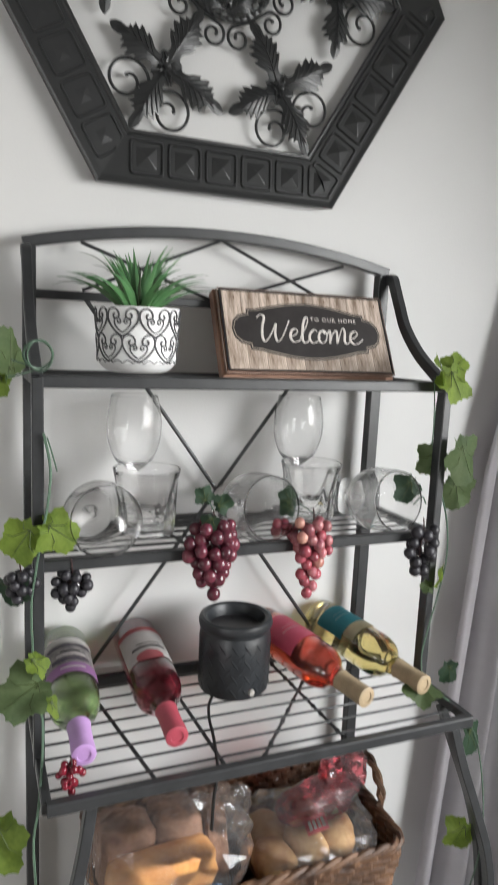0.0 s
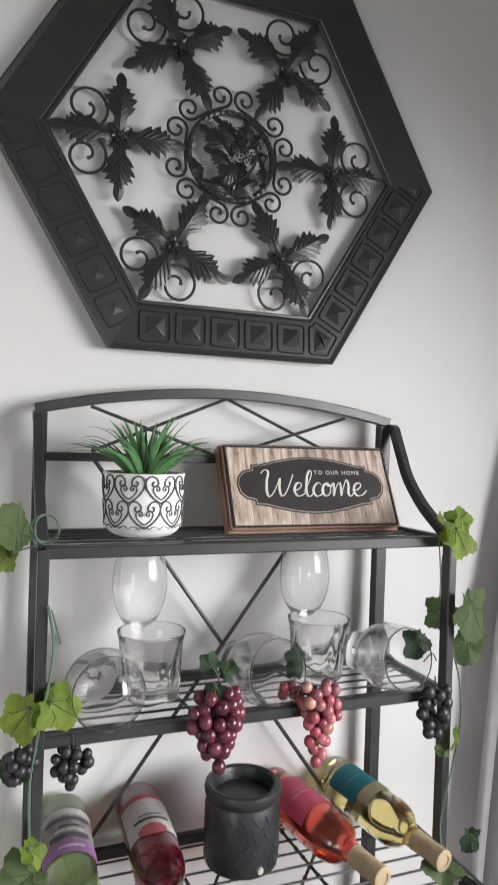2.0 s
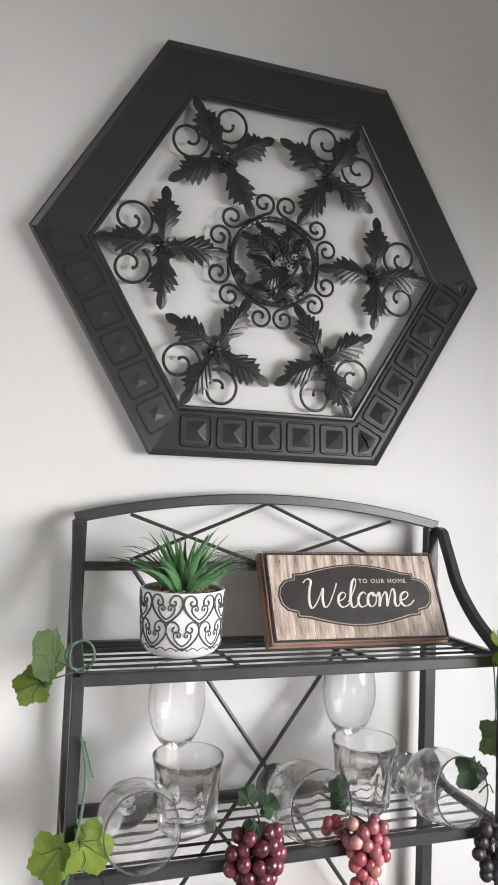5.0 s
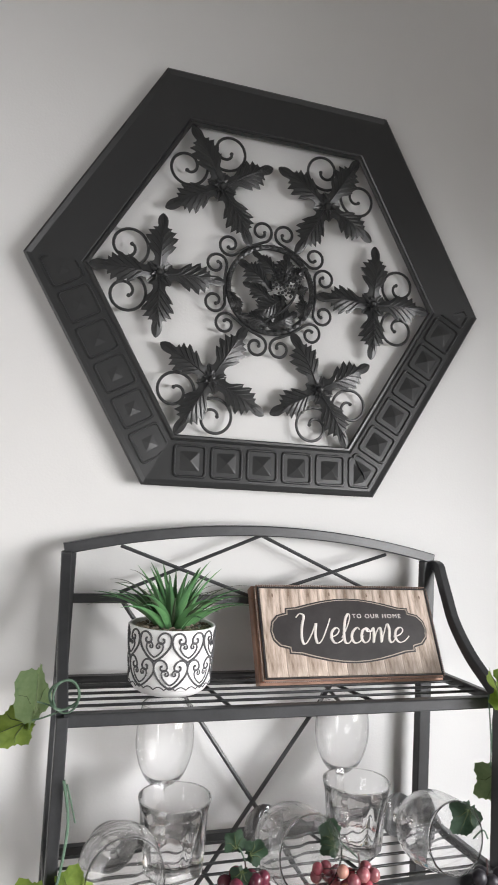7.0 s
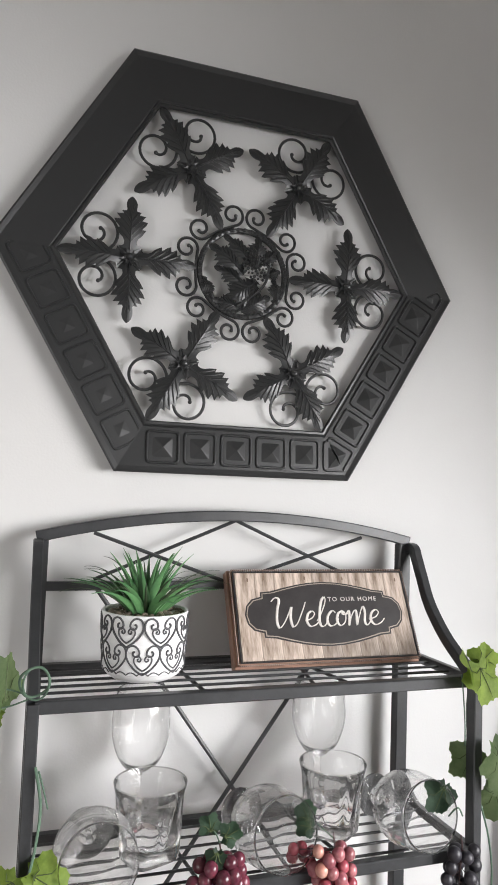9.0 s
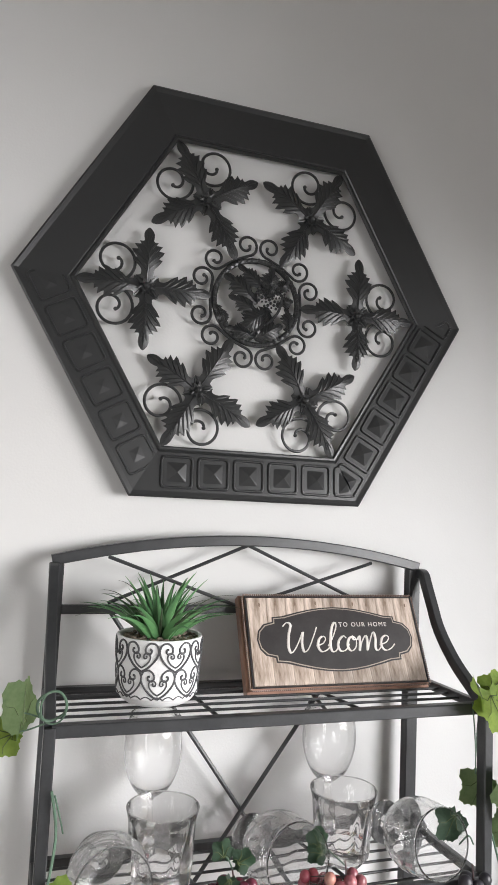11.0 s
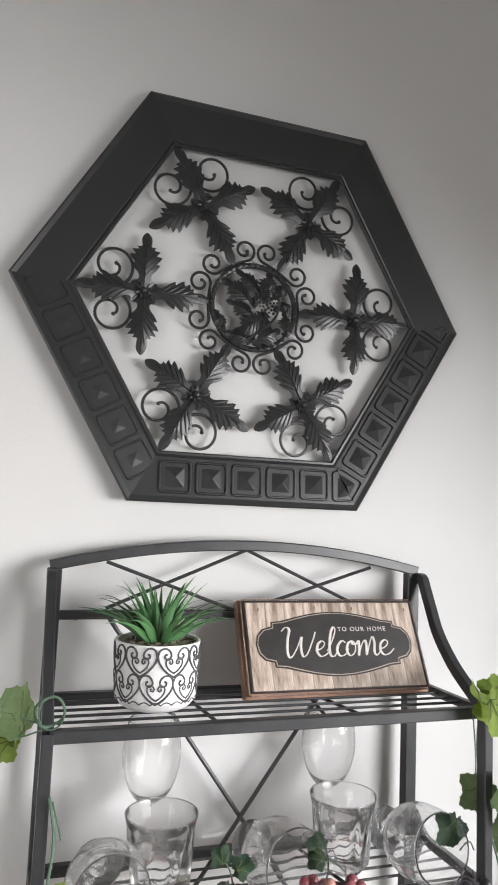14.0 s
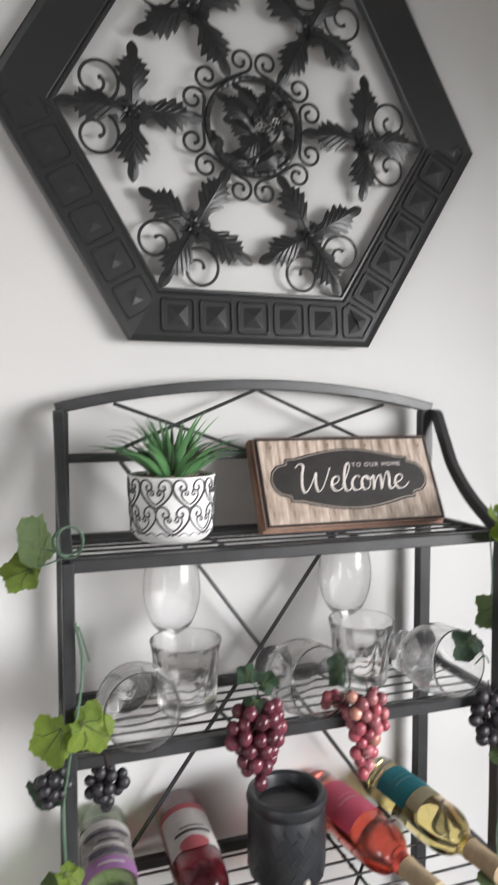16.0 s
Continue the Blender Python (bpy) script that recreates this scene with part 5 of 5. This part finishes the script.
for k in range(2):
    hp = []
    for i in range(40):
        s = i / 39
        base = spline([(B1 + 0.002, -0.225, BZ1 - 0.01), (B1 + 0.010, -0.222, BZ1 + 0.025), (B1 + 0.012, -0.175, BZ1 + 0.058), (B1 + 0.010, -0.125, BZ1 + 0.03), (B1 + 0.002, -0.12, BZ1 - 0.01)], 10)[i]
        hp.append((base.x + 0.004 * math.cos(i * 0.7 + k * 3.14), base.y, base.z + 0.004 * math.sin(i * 0.7 + k * 3.14)))
    part("handle", sweep(BM(), hp, ring_section(0.005, 6)), WICKER, basket)


def lump(bm, m, sq=2.6, seg=20, ring=14, amp=0.0, seed=0):
    """A rounded block for loaves and bags."""
    rnd = random.Random(seed)
    o = Vector((rnd.uniform(0, 50), rnd.uniform(0, 50), 0))
    r = bmesh.ops.create_uvsphere(bm, u_segments=seg, v_segments=ring, radius=1.0)
    for v in r["verts"]:
        d = v.co.normalized()
        k = (abs(d.x) ** sq + abs(d.y) ** sq + abs(d.z) ** sq) ** (-1 / sq)
        k *= 1 + amp * noise.noise(d * 3.2 + o) + 0.5 * amp * noise.noise(d * 8 + o)
        v.co = m @ (d * k)
    return bm


def crinkled(m, seed, amp=0.26, sq=3.6, seg=24, ring=16):
    """A creased bag of thin film: flat facets folded along sharp random ridges."""
    bm = BM()
    rnd = random.Random(seed)
    o = Vector((rnd.uniform(0, 50), rnd.uniform(0, 50), 0))
    r = bmesh.ops.create_uvsphere(bm, u_segments=seg, v_segments=ring, radius=1.0)
    for v in r["verts"]:
        d = v.co.normalized()
        k = (abs(d.x) ** sq + abs(d.y) ** sq + abs(d.z) ** sq) ** (-1 / sq)
        f = abs(noise.noise(d * 1.7 + o)) * 1.2 + abs(noise.noise(Vector((d.x * 6, d.y * 3, d.z * 3)) + o)) * 0.5
        k *= 1 + amp * (0.5 - 1.5 * f)
        v.co = m @ (d * k)
    return bm


def TRS(x, y, z, sx, sy, sz, rx=0, ry=0, rz=0):
    return pose(x, y, z, rx, ry, rz) @ Matrix.Diagonal((sx, sy, sz, 1))


bag1 = thing("bread_bag", "clear plastic bag of sliced brown bread and a golden loaf", "bread bag")
for k, (x, w) in enumerate(((0.122, 0.040), (0.200, 0.037), (0.256, 0.018))):
    bm = lump(BM(), TRS(x, -0.215, 0.768 + 0.003 * k, w, 0.042, 0.056, rx=-10, ry=5 - 4 * k), 8, 28, 20, 0.04, k)
    part("brown_bread", bm, BROWNBREAD, bag1, smooth=True)
part("loaf", lump(BM(), TRS(0.165, -0.272, 0.774, 0.078, 0.026, 0.034, ry=-4), 5.0, 24, 16, 0.06, 9), BREAD, bag1, "golden brown soft loaf", smooth=True)
part("bag_film", crinkled(TRS(0.182, -0.240, 0.780, 0.118, 0.074, 0.080, ry=-3, rx=-8), 21), FILM, bag1, "crinkled clear plastic film")
part("bag_corner", crinkled(TRS(0.272, -0.238, 0.822, 0.034, 0.018, 0.042, ry=22), 25, 0.35, 2.6, 18, 12), FILM, bag1, "crinkled clear plastic film")
part("printed_panel", lump(BM(), TRS(0.20, -0.309, 0.757, 0.045, 0.004, 0.012, ry=-3), 4, 12, 8, 0.03, 2), PRINTBLUE, bag1, "dark blue printed panel")
bm = BM()
for k in range(7):
    box(bm, -0.036 + k * 0.0115, -0.030 + k * 0.0115, -0.0012, 0.0, -0.004, 0.004)
pb = part("print_bars", bm, LBL_PALE, bag1)
pb.matrix_local = pose(0.20, -0.3136, 0.757, 0, -3, 0)
bag2 = thing("bread_bag", "plastic bag of golden rolls with red printing", "bread bag")
for k, (x, y, z, rz) in enumerate(((0.400, -0.255, 0.742, 10), (0.458, -0.245, 0.742, -15), (0.345, -0.265, 0.735, 5), (0.43, -0.19, 0.735, 0), (0.36, -0.205, 0.735, 8))):
    part("roll", lump(BM(), TRS(x, y, z, 0.032, 0.043, 0.028, rz=rz), 2.4, 18, 12, 0.05, 40 + k), BUN, bag2, smooth=True)
part("bag_film", crinkled(TRS(0.412, -0.232, 0.746, 0.106, 0.078, 0.050, ry=4), 31, 0.14), FILM, bag2, "crinkled clear plastic film")
part("printed_film", crinkled(TRS(0.44, -0.212, 0.782, 0.07, 0.036, 0.024, ry=-4, rz=8), 32, 0.22, 2.8), FILMRED, bag2, "red tinted printed film")
part("gathered_top", crinkled(TRS(0.500, -0.192, 0.812, 0.04, 0.028, 0.042, ry=15), 33, 0.38, 2.4), FILMRED, bag2, "gathered red film at the bag's neck")
bm = box(BM(), -0.02, 0.02, -0.001, 0, -0.012, 0.012)
pb = part("printed_panel", bm, PRINTRED, bag2, "red printed badge")
pb.matrix_local = pose(0.414, -0.262, 0.782, -50, 0, 8)
bm = BM()
for k in range(4):
    box(bm, -0.014 + 0.008 * k, -0.009 + 0.008 * k, -0.0018, -0.0011, -0.006, 0.006)
pb2 = part("print_bars", bm, LBL_PALE, bag2)
pb2.matrix_local = pose(0.414, -0.262, 0.782, -50, 0, 8)
pb3 = part("printed_panel", box(BM(), -0.013, 0.013, -0.001, 0, -0.007, 0.007), PRINTCREAM, bag2, "cream printed badge")
pb3.matrix_local = pose(0.449, -0.244, 0.785, -50, 6, 6)
